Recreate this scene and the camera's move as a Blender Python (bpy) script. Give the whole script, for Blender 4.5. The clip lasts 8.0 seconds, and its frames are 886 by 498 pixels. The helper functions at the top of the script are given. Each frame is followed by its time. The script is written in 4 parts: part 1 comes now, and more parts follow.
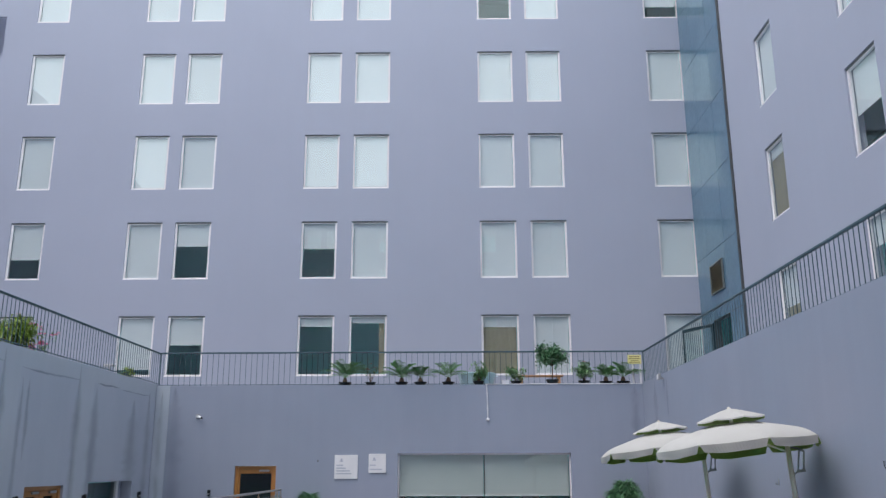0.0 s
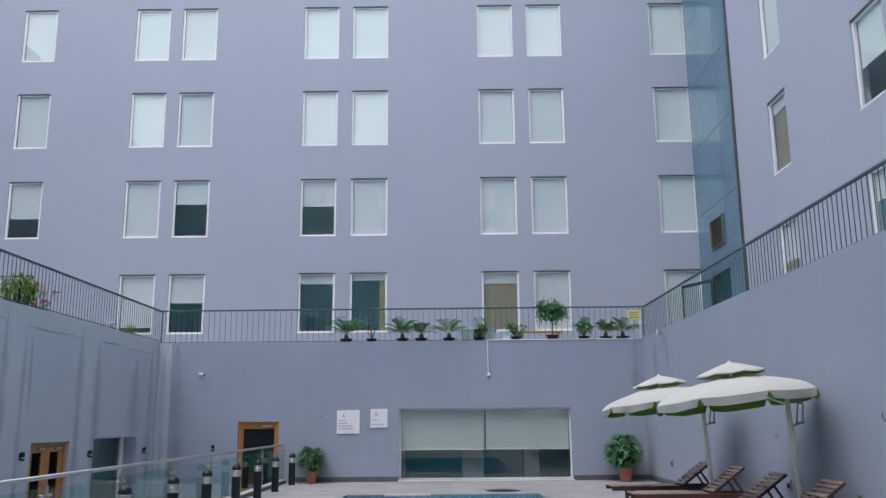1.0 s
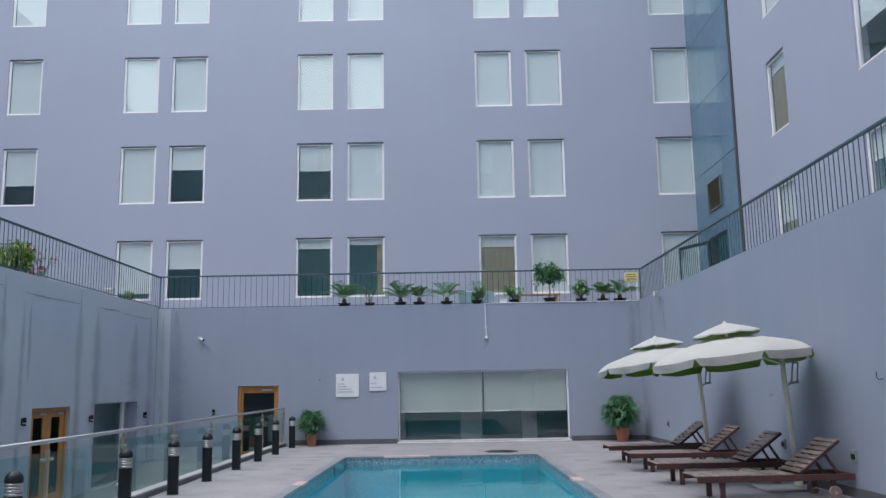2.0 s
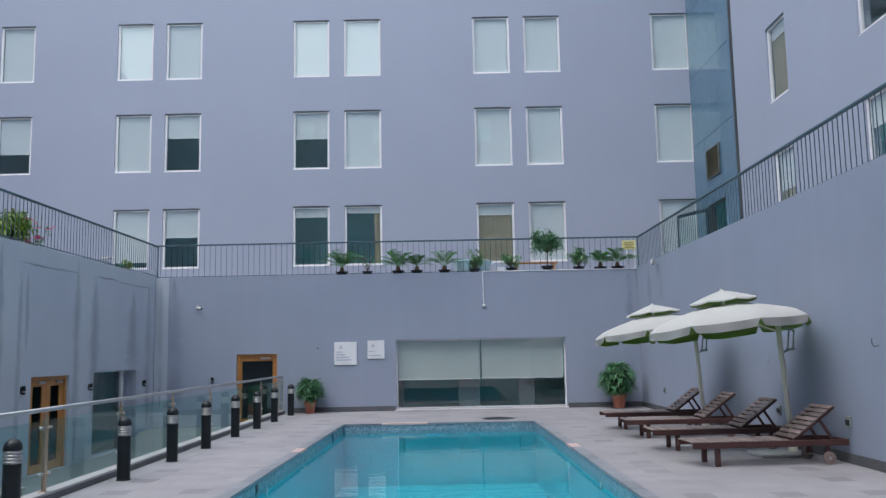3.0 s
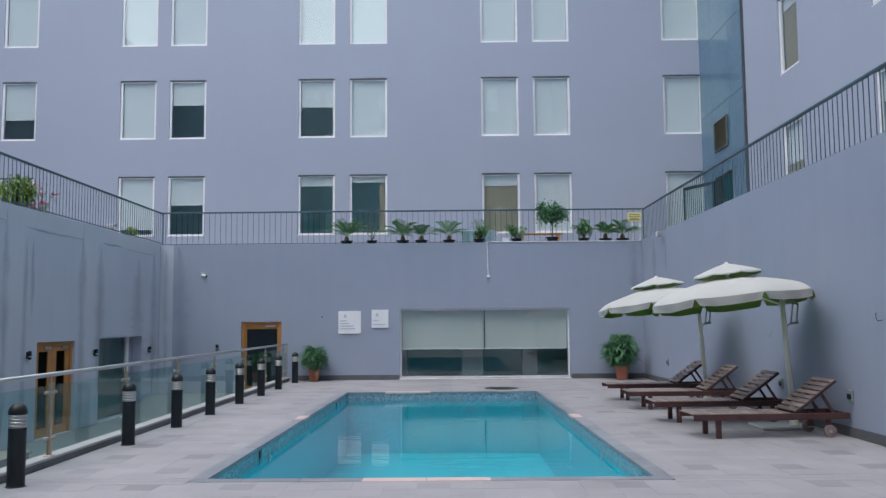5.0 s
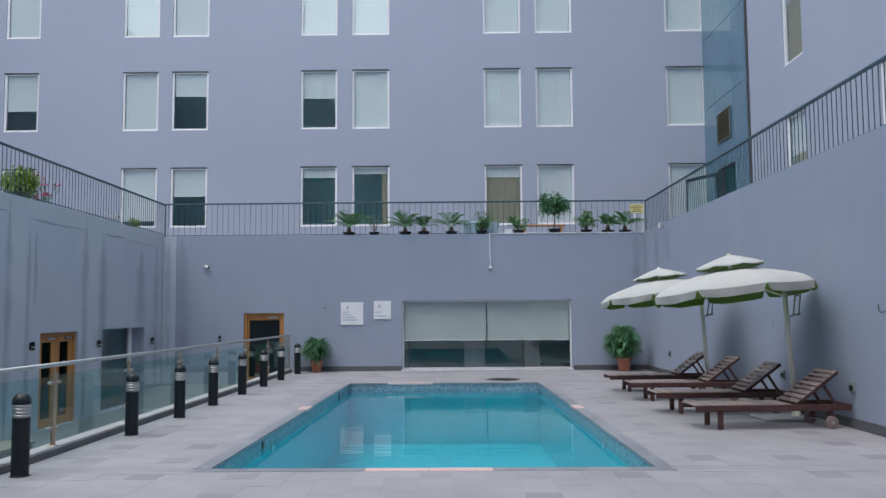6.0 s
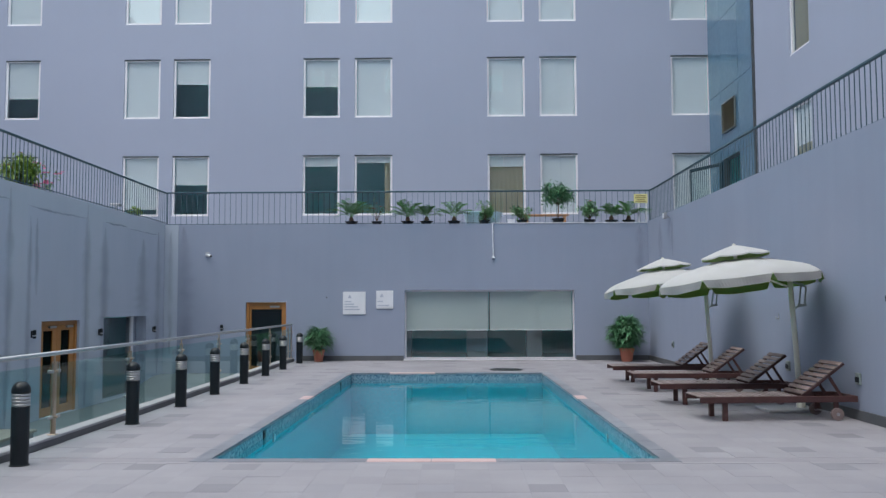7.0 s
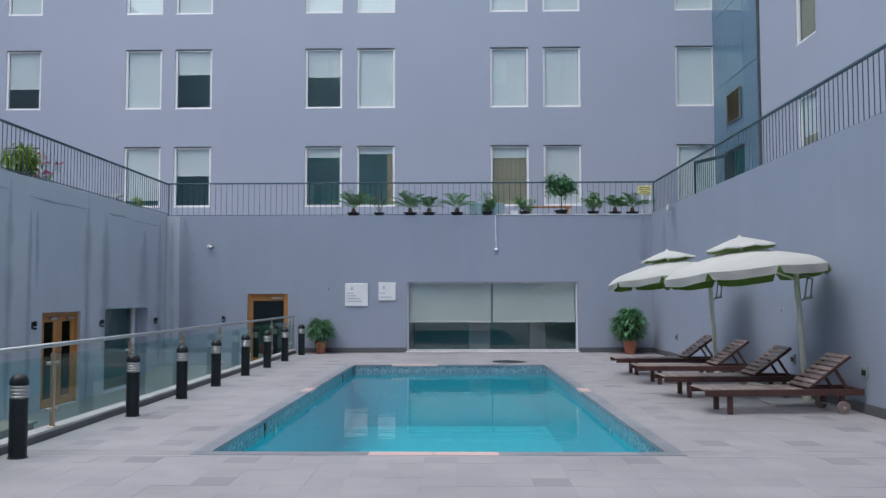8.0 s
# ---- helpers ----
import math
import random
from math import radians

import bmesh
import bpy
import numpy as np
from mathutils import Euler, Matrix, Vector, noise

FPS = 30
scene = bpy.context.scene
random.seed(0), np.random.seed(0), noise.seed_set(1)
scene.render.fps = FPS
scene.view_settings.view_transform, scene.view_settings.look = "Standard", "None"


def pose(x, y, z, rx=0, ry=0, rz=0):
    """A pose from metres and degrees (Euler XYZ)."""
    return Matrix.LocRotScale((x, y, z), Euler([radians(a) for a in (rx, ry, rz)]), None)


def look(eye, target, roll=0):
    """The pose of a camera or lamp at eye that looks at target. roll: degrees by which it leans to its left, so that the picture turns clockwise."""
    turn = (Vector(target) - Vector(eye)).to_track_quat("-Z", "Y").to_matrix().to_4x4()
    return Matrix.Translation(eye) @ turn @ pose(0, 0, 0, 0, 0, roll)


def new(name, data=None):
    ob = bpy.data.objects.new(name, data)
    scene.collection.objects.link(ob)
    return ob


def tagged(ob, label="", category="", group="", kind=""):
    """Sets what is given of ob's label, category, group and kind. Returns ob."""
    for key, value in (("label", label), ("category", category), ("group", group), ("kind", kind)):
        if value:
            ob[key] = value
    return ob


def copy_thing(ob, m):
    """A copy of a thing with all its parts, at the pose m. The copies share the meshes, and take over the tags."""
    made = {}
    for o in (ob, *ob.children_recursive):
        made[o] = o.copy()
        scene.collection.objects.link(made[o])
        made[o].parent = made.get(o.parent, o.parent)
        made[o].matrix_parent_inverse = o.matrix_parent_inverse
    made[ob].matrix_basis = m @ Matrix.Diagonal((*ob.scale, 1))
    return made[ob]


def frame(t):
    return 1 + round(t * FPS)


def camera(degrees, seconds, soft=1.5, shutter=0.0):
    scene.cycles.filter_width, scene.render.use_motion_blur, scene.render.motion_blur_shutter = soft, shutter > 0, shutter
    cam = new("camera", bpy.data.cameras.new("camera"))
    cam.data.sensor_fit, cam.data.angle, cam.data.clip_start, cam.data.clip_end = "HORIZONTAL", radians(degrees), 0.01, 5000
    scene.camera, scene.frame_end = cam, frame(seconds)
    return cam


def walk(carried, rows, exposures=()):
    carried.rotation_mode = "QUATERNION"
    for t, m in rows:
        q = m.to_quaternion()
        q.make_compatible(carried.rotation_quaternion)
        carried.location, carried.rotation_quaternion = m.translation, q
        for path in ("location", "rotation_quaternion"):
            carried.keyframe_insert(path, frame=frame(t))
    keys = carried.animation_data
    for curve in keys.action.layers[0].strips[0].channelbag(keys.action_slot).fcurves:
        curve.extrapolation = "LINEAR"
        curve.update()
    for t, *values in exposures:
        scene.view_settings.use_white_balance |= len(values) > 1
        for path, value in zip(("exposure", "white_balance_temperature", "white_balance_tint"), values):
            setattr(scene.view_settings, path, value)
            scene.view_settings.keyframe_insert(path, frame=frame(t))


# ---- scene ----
cam = camera(55.3, 8.0, soft=1.4)
PATH = [
    (0, (0.026, -1.106, 1.745), (0.01, 0.831, 2.244), -0.2),
    (0.5, (0.008, -1.093, 1.736), (-0.006, 0.856, 2.184), -0.3),
    (1, (-0.016, -1.079, 1.727), (-0.03, 0.88, 2.128), -0.5),
    (1.5, (-0.003, -1.08, 1.718), (-0.017, 0.888, 2.077), -0.8),
    (3, (0.033, -1.039, 1.713), (0.025, 0.946, 1.957), -1.1),
    (3.5, (0.038, -1.035, 1.712), (0.028, 0.954, 1.928), -1.0),
    (4, (0.041, -1.035, 1.709), (0.029, 0.955, 1.905), -0.8),
    (4.5, (0.055, -1.014, 1.715), (0.038, 0.977, 1.899), -0.6),
    (6, (0.048, -1.018, 1.7), (0.021, 0.976, 1.855), -0.4),
    (6.5, (0.048, -0.97, 1.7), (0.019, 1.025, 1.844), -0.4),
    (7, (0.039, -0.912, 1.699), (0.006, 1.083, 1.83), -0.2),
    (7.5, (0.036, -0.854, 1.694), (-0.001, 1.142, 1.816), -0.1),
    (8, (0.034, -0.79, 1.697), (-0.005, 1.207, 1.809), -0.1),
]
walk(cam, [(t, look(eye, target, roll)) for t, eye, target, roll in PATH], [(0, 0.15, 6750, 11), (1.5, 0.13, 6600, 9), (3, 0.12, 6500, 8), (8, 0.1, 6500, 7)])

# ---- world, sun, exposure ----
world = bpy.data.worlds.new("overcast_sky")
scene.world = world
world.use_nodes = True
wn, wl = world.node_tree.nodes, world.node_tree.links
wn.clear()
sky = wn.new("ShaderNodeTexSky")
sky.sky_type, sky.sun_disc = "NISHITA", False
sky.sun_elevation, sky.sun_rotation = radians(65), radians(225)
sky.dust_density, sky.air_density, sky.ozone_density = 4.0, 1.0, 1.0
cloud = wn.new("ShaderNodeMix")
cloud.data_type = "RGBA"
cloud.inputs[0].default_value = 0.75
cloud.inputs[7].default_value = (8.7, 9.4, 9.8, 1)
wback = wn.new("ShaderNodeBackground")
wback.inputs[1].default_value = 0.224
wout = wn.new("ShaderNodeOutputWorld")
wl.new(sky.outputs[0], cloud.inputs[6])
wl.new(cloud.outputs[2], wback.inputs[0])
wl.new(wback.outputs[0], wout.inputs[0])
sun = new("sun", bpy.data.lights.new("sun", "SUN"))
sun.data.energy, sun.data.angle, sun.data.color = 0.95, radians(40), (1.0, 0.97, 0.93)
sun.matrix_world = look((-10, 2, 30), (0, 12, 0))

# ---- materials ----


def material(name):
    m = bpy.data.materials.new(name)
    m.use_nodes = True
    return m, m.node_tree.nodes, m.node_tree.links, m.node_tree.nodes["Principled BSDF"]


def surface(name, c1, c2, rough=0.7, big=1.0, small=20.0, bump=0.1, metal=0.0, streak=0.0, rand=0.0, island=False, grain=0.35, spec=0.5):
    """Two colours mixed by noise at two scales, vertical streaks if wanted, a fine relief, and a change from piece to piece."""
    m, n, l, b = material(name)
    geo = n.new("ShaderNodeNewGeometry")
    na, nb = n.new("ShaderNodeTexNoise"), n.new("ShaderNodeTexNoise")
    for t, s, d in ((na, big, 6), (nb, small, 4)):
        t.inputs["Scale"].default_value, t.inputs["Detail"].default_value = s, d
        l.new(geo.outputs["Position"], t.inputs["Vector"])
    add = n.new("ShaderNodeMix")
    add.inputs[0].default_value = grain
    l.new(na.outputs[0], add.inputs[2])
    l.new(nb.outputs[0], add.inputs[3])
    fac = add.outputs[0]
    if streak:
        mp, ns = n.new("ShaderNodeMapping"), n.new("ShaderNodeTexNoise")
        mp.inputs["Scale"].default_value = (1.6, 1.6, 0.12)
        ns.inputs["Scale"].default_value, ns.inputs["Detail"].default_value = 2.2, 5
        l.new(geo.outputs["Position"], mp.inputs[0])
        l.new(mp.outputs[0], ns.inputs["Vector"])
        mx = n.new("ShaderNodeMix")
        mx.inputs[0].default_value = streak
        l.new(fac, mx.inputs[2])
        l.new(ns.outputs[0], mx.inputs[3])
        fac = mx.outputs[0]
    ramp = n.new("ShaderNodeMapRange")
    ramp.inputs[1].default_value, ramp.inputs[2].default_value = 0.32, 0.68
    l.new(fac, ramp.inputs[0])
    col = n.new("ShaderNodeMix")
    col.data_type = "RGBA"
    col.inputs[6].default_value, col.inputs[7].default_value = (*c1, 1), (*c2, 1)
    l.new(ramp.outputs[0], col.inputs[0])
    out = col.outputs[2]
    if rand:
        hsv = n.new("ShaderNodeHueSaturation")
        src = geo.outputs["Random Per Island"] if island else n.new("ShaderNodeObjectInfo").outputs["Random"]
        mr = n.new("ShaderNodeMapRange")
        mr.inputs[3].default_value, mr.inputs[4].default_value = 1 - rand, 1 + rand * 0.6
        l.new(src, mr.inputs[0])
        l.new(mr.outputs[0], hsv.inputs["Value"])
        l.new(out, hsv.inputs["Color"])
        out = hsv.outputs[0]
    l.new(out, b.inputs["Base Color"])
    rr = n.new("ShaderNodeMapRange")
    rr.inputs[3].default_value, rr.inputs[4].default_value = max(rough - 0.08, 0.02), min(rough + 0.08, 1)
    l.new(nb.outputs[0], rr.inputs[0])
    l.new(rr.outputs[0], b.inputs["Roughness"])
    b.inputs["Metallic"].default_value = metal
    b.inputs["Specular IOR Level"].default_value = spec
    if bump:
        bp = n.new("ShaderNodeBump")
        bp.inputs["Strength"].default_value, bp.inputs["Distance"].default_value = bump, 0.01
        l.new(nb.outputs[0], bp.inputs["Height"])
        l.new(bp.outputs[0], b.inputs["Normal"])
    return m


def thin_glass(name, tint, ior, rough=0.0, wave=0.0, scale=(1, 1, 1), mirror=(0.9, 0.9, 0.9), steep=5.0):
    """A sheet that lets light through with a tint and mirrors more at grazing angles, alike from both sides."""
    m, n, l, b = material(name)
    n.remove(b)
    out = n["Material Output"]
    tr, gl, fr, pw, mr, mx = (n.new("ShaderNode" + k) for k in ("BsdfTransparent", "BsdfGlossy", "LayerWeight", "Math", "MapRange", "MixShader"))
    tr.inputs[0].default_value = (*tint, 1)
    gl.inputs["Roughness"].default_value = rough
    gl.inputs["Color"].default_value = (*mirror, 1)
    fr.inputs["Blend"].default_value = 0.5
    pw.operation = "POWER"
    pw.inputs[1].default_value = steep
    mr.inputs[3].default_value = ((ior - 1) / (ior + 1)) ** 2
    l.new(fr.outputs["Facing"], pw.inputs[0])
    l.new(pw.outputs[0], mr.inputs[0])
    l.new(mr.outputs[0], mx.inputs[0])
    l.new(tr.outputs[0], mx.inputs[1])
    l.new(gl.outputs[0], mx.inputs[2])
    l.new(mx.outputs[0], out.inputs[0])
    if wave:
        geo, mp, ns, bp = (n.new("ShaderNode" + k) for k in ("NewGeometry", "Mapping", "TexNoise", "Bump"))
        mp.inputs["Scale"].default_value = scale
        ns.inputs["Scale"].default_value, ns.inputs["Detail"].default_value = 1.0, 3
        bp.inputs["Strength"].default_value, bp.inputs["Distance"].default_value = wave, 0.02
        l.new(geo.outputs["Position"], mp.inputs[0])
        l.new(mp.outputs[0], ns.inputs["Vector"])
        l.new(ns.outputs[0], bp.inputs["Height"])
        l.new(bp.outputs[0], gl.inputs["Normal"])
        l.new(bp.outputs[0], fr.inputs["Normal"])
    return m


def mosaic(name, ca, cb, grout, size):
    """Small square glass tiles in mixed blues."""
    m, n, l, b = material(name)
    geo, vor = n.new("ShaderNodeNewGeometry"), n.new("ShaderNodeTexVoronoi")
    vor.distance, vor.inputs["Scale"].default_value, vor.inputs["Randomness"].default_value = "CHEBYCHEV", 1 / size, 0.0
    off = n.new("ShaderNodeVectorMath")
    off.inputs[1].default_value = (size * 0.37,) * 3
    l.new(geo.outputs["Position"], off.inputs[0])
    l.new(off.outputs[0], vor.inputs["Vector"])
    sep = n.new("ShaderNodeSeparateColor")
    l.new(vor.outputs["Color"], sep.inputs[0])
    col = n.new("ShaderNodeMix")
    col.data_type = "RGBA"
    col.inputs[6].default_value, col.inputs[7].default_value = (*ca, 1), (*cb, 1)
    l.new(sep.outputs[0], col.inputs[0])
    l.new(col.outputs[2], b.inputs["Base Color"])
    b.inputs["Roughness"].default_value = 0.25
    return m


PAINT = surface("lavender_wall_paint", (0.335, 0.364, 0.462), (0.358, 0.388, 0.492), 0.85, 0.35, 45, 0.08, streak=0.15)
# Facade paint, streakier, with the court's deeper shade put into its colour.
SHADEPAINT = surface("shaded_streaky_lavender_paint", (0.262, 0.298, 0.388), (0.300, 0.334, 0.432), 0.85, 0.5, 45, 0.12, streak=0.22)
# Lightened against the other court walls to offset the weak light on this side.
LEFTPAINT = surface("lightened_grey_plaster_paint", (0.378, 0.418, 0.508), (0.436, 0.474, 0.560), 0.88, 0.6, 40, 0.15, streak=0.2)
STAIN = surface("damp_stained_paint", (0.250, 0.280, 0.345), (0.300, 0.332, 0.402), 0.9, 2.5, 30, 0.15, streak=0.4)
CRACK = surface("dirty_plaster_crack", (0.17, 0.20, 0.26), (0.26, 0.30, 0.37), 0.9, 5, 30, 0.1)
PLASTER = surface("grey_plaster_paint", (0.402, 0.445, 0.520), (0.455, 0.498, 0.570), 0.88, 0.7, 40, 0.15, streak=0.2)


def soft_edged(m, strength):
    """Fades a ribbon out towards both its edges, unevenly along its length."""
    n, l = m.node_tree.nodes, m.node_tree.links
    uv, sep, wave, geo, ns, mu = (n.new("ShaderNode" + k) for k in ("UVMap", "SeparateXYZ", "MapRange", "NewGeometry", "TexNoise", "Math"))
    l.new(uv.outputs[0], sep.inputs[0])
    wave.interpolation_type = "SMOOTHSTEP"
    wave.inputs[4].default_value = strength
    l.new(sep.outputs[0], wave.inputs[0])
    ns.inputs["Scale"].default_value, ns.inputs["Detail"].default_value = 0.9, 4
    l.new(geo.outputs["Position"], ns.inputs["Vector"])
    mu.operation, mu.use_clamp = "MULTIPLY_ADD", True
    patch = n.new("ShaderNodeMapRange")
    patch.inputs[1].default_value, patch.inputs[2].default_value = 0.15, 0.65
    l.new(ns.outputs[0], patch.inputs[0])
    l.new(patch.outputs[0], mu.inputs[0])
    l.new(wave.outputs[0], mu.inputs[1])
    mu.inputs[2].default_value = 0.0
    l.new(mu.outputs[0], n["Principled BSDF"].inputs["Alpha"])


soft_edged(STAIN, 0.26)
soft_edged(CRACK, 0.5)
SKIRT = surface("dark_skirting_stone", (0.07, 0.075, 0.085), (0.12, 0.125, 0.135), 0.5, 2, 60, 0.05)
TILE = surface("deck_granite", (0.258, 0.244, 0.268), (0.350, 0.330, 0.358), 0.62, 0.8, 90, 0.10, rand=0.05)
TILES = surface("deck_granite_field", (0.258, 0.244, 0.268), (0.350, 0.330, 0.358), 0.62, 0.8, 90, 0.10, rand=0.05, island=True)
DARKTILE = surface("dark_deck_granite", (0.232, 0.222, 0.248), (0.312, 0.298, 0.325), 0.62, 0.8, 90, 0.10, rand=0.22)
GROUT = surface("deck_joint_mortar", (0.255, 0.24, 0.263), (0.32, 0.30, 0.326), 0.9, 3, 70, 0.1)
COPING = surface("blue_grey_coping_stone", (0.195, 0.200, 0.235), (0.262, 0.265, 0.30), 0.5, 2, 70, 0.08, rand=0.15)
PINK = surface("pink_coping_stone", (0.55, 0.38, 0.37), (0.66, 0.48, 0.46), 0.5, 2, 70, 0.06)
MOSAIC = mosaic("blue_glass_mosaic", (0.10, 0.175, 0.25), (0.32, 0.40, 0.46), (0.5, 0.55, 0.6), 0.028)
POOL = mosaic("turquoise_pool_tiles", (0.026, 0.46, 0.57), (0.050, 0.53, 0.64), (0.4, 0.6, 0.65), 0.06)
WATER = thin_glass("pool_water", (0.58, 0.97, 0.99), 1.36, 0.02, 0.26, (0.8, 2.8, 1), steep=6.3)
DARKCONC = surface("dark_grey_concrete", (0.15, 0.17, 0.18), (0.21, 0.23, 0.245), 0.8, 1, 40, 0.15)
KERBSTONE = surface("grey_kerb_stone", (0.34, 0.335, 0.35), (0.43, 0.425, 0.44), 0.7, 2, 50, 0.08)
CONCRETE = surface("terrace_concrete", (0.30, 0.30, 0.32), (0.40, 0.40, 0.42), 0.9, 1, 40, 0.15)
PVC = surface("white_window_frame", (0.76, 0.74, 0.77), (0.84, 0.82, 0.85), 0.4, 2, 30, 0.02)
GREYBLIND = surface("grey_green_blind_fabric", (0.44, 0.475, 0.46), (0.49, 0.52, 0.505), 0.9, 0.8, 160, 0.05)
BALGREY = surface("dark_grey_aluminium", (0.10, 0.12, 0.12), (0.15, 0.17, 0.17), 0.5, 3, 60, 0.02)
BLIND = surface("roller_blind_fabric", (0.575, 0.595, 0.635), (0.625, 0.645, 0.68), 0.9, 0.8, 160, 0.05, rand=0.07)
ROOM = surface("dim_room_plaster", (0.30, 0.74, 0.74), (0.38, 0.82, 0.81), 0.9, 1, 30, 0.05)
# Darker copy of the room colour, with the missing light put into it.
DARKROOM = surface("unlit_room_plaster", (0.07, 0.14, 0.145), (0.10, 0.18, 0.185), 0.9, 1, 30, 0.05)
CURTAIN = surface("tan_curtain", (0.46, 0.40, 0.27), (0.52, 0.46, 0.33), 0.9, 2, 60, 0.1)
PANE = thin_glass("window_glass", (0.94, 0.985, 0.98), 2.05, mirror=(0.83, 0.935, 0.945))
DOORPANE = thin_glass("clear_door_glass", (0.90, 0.97, 0.965), 1.45)
BALGLASS = thin_glass("balustrade_glass", (0.66, 0.86, 0.83), 1.42, mirror=(0.78, 0.92, 0.90))
BLUEGLASS = surface("blue_spandrel_glass", (0.075, 0.16, 0.24), (0.11, 0.21, 0.30), 0.08, 0.4, 6, 0.0, spec=1.0)
JOINT = surface("black_silicone", (0.03, 0.035, 0.04), (0.06, 0.065, 0.07), 0.6, 3, 40, 0.02)
DARKTEAL = surface("dark_teal_door_paint", (0.010, 0.026, 0.034), (0.018, 0.038, 0.048), 0.5, 3, 60, 0.02, spec=0.2)
RAIL = surface("blue_grey_railing_paint", (0.046, 0.092, 0.118), (0.070, 0.124, 0.154), 0.5, 3, 80, 0.03, spec=0.2)
STEEL = surface("brushed_steel", (0.42, 0.42, 0.43), (0.54, 0.54, 0.55), 0.45, 3, 120, 0.03, metal=1.0)
BRONZE = surface("bronzed_steel_post", (0.44, 0.34, 0.25), (0.54, 0.43, 0.33), 0.4, 3, 120, 0.03, metal=0.8)
BLACK = surface("black_powder_coat", (0.006, 0.010, 0.013), (0.012, 0.017, 0.021), 0.4, 4, 90, 0.05, spec=0.35)
DOORWOOD = surface("orange_varnished_wood", (0.36, 0.15, 0.04), (0.50, 0.23, 0.07), 0.4, 3, 40, 0.05)
GREYWOOD = surface("weathered_red_wood", (0.13, 0.09, 0.085), (0.28, 0.21, 0.20), 0.6, 4, 50, 0.12, rand=0.3)
SEATWOOD = surface("pale_red_wood", (0.19, 0.145, 0.14), (0.38, 0.31, 0.30), 0.65, 4, 50, 0.12, rand=0.25)
REDWOOD = surface("dark_red_stained_wood", (0.05, 0.021, 0.021), (0.10, 0.042, 0.038), 0.45, 3, 45, 0.12, rand=0.15)
CANVAS = surface("white_canvas", (0.54, 0.53, 0.54), (0.62, 0.61, 0.62), 0.85, 1.5, 140, 0.08)
canvas_out = CANVAS.node_tree.nodes["Material Output"]
canvas_thin, canvas_mix = CANVAS.node_tree.nodes.new("ShaderNodeBsdfTranslucent"), CANVAS.node_tree.nodes.new("ShaderNodeMixShader")
canvas_thin.inputs[0].default_value = (0.66, 0.67, 0.62, 1)
canvas_mix.inputs[0].default_value = 0.22
CANVAS.node_tree.links.new(CANVAS.node_tree.nodes["Principled BSDF"].outputs[0], canvas_mix.inputs[1])
CANVAS.node_tree.links.new(canvas_thin.outputs[0], canvas_mix.inputs[2])
CANVAS.node_tree.links.new(canvas_mix.outputs[0], canvas_out.inputs[0])
LINING = surface("green_canvas_lining", (0.22, 0.36, 0.08), (0.30, 0.46, 0.13), 0.9, 1.5, 140, 0.05)
CREAM = surface("cream_powder_coat", (0.74, 0.71, 0.60), (0.82, 0.79, 0.68), 0.45, 2, 60, 0.03)
CRANK = surface("grey_green_metal", (0.22, 0.26, 0.25), (0.32, 0.36, 0.35), 0.45, 3, 80, 0.03, metal=0.3)
TERRACOTTA = surface("terracotta", (0.42, 0.13, 0.08), (0.54, 0.20, 0.13), 0.75, 3, 50, 0.1)
SOIL = surface("potting_soil", (0.03, 0.022, 0.016), (0.06, 0.045, 0.03), 1.0, 8, 90, 0.4)
LEAF = surface("dark_green_leaf", (0.055, 0.180, 0.085), (0.14, 0.33, 0.16), 0.45, 5, 40, 0.0, rand=0.35, island=True)
LEAFM = surface("mid_green_leaf", (0.11, 0.25, 0.10), (0.22, 0.42, 0.19), 0.5, 5, 40, 0.0, rand=0.35, island=True)
LEAFY = surface("yellow_green_leaf", (0.17, 0.28, 0.04), (0.32, 0.44, 0.08), 0.5, 5, 40, 0.0, rand=0.35, island=True)
FROND = surface("cycad_green", (0.09, 0.25, 0.09), (0.19, 0.41, 0.16), 0.45, 5, 40, 0.0, rand=0.3, island=True)
PETAL = surface("pink_petals", (0.80, 0.08, 0.26), (0.88, 0.24, 0.42), 0.6, 9, 60, 0.0)
PETALO = surface("orange_petals", (0.55, 0.12, 0.06), (0.65, 0.25, 0.12), 0.6, 9, 60, 0.0)
BARK = surface("brown_bark", (0.09, 0.06, 0.04), (0.16, 0.11, 0.08), 0.9, 8, 60, 0.4)
WHITE = surface("white_painted_board", (0.70, 0.70, 0.74), (0.78, 0.78, 0.82), 0.5, 2, 40, 0.02)
MARK = surface("faded_grey_print", (0.42, 0.45, 0.54), (0.50, 0.52, 0.61), 0.6, 6, 60, 0.0)
YELLOW = surface("yellow_sign_board", (0.66, 0.60, 0.26), (0.74, 0.68, 0.34), 0.5, 3, 40, 0.02)
BROWNPRINT = surface("brown_print", (0.22, 0.15, 0.04), (0.28, 0.2, 0.06), 0.6, 3, 40, 0.0)
PALEBLUE = surface("pale_blue_plastic", (0.58, 0.78, 0.86), (0.66, 0.84, 0.90), 0.4, 3, 40, 0.02)
LIGHTWOOD = surface("light_brown_wood", (0.40, 0.20, 0.09), (0.52, 0.28, 0.14), 0.6, 3, 40, 0.08)
TANWOOD = surface("grey_tan_wood", (0.28, 0.235, 0.20), (0.38, 0.325, 0.28), 0.7, 3, 40, 0.08)
BRASS = surface("brass_louvre", (0.46, 0.38, 0.20), (0.56, 0.47, 0.28), 0.5, 3, 40, 0.03)
DARKGLASS = thin_glass("dark_door_glass", (0.25, 0.30, 0.31), 1.6)

# ---- mesh helpers ----


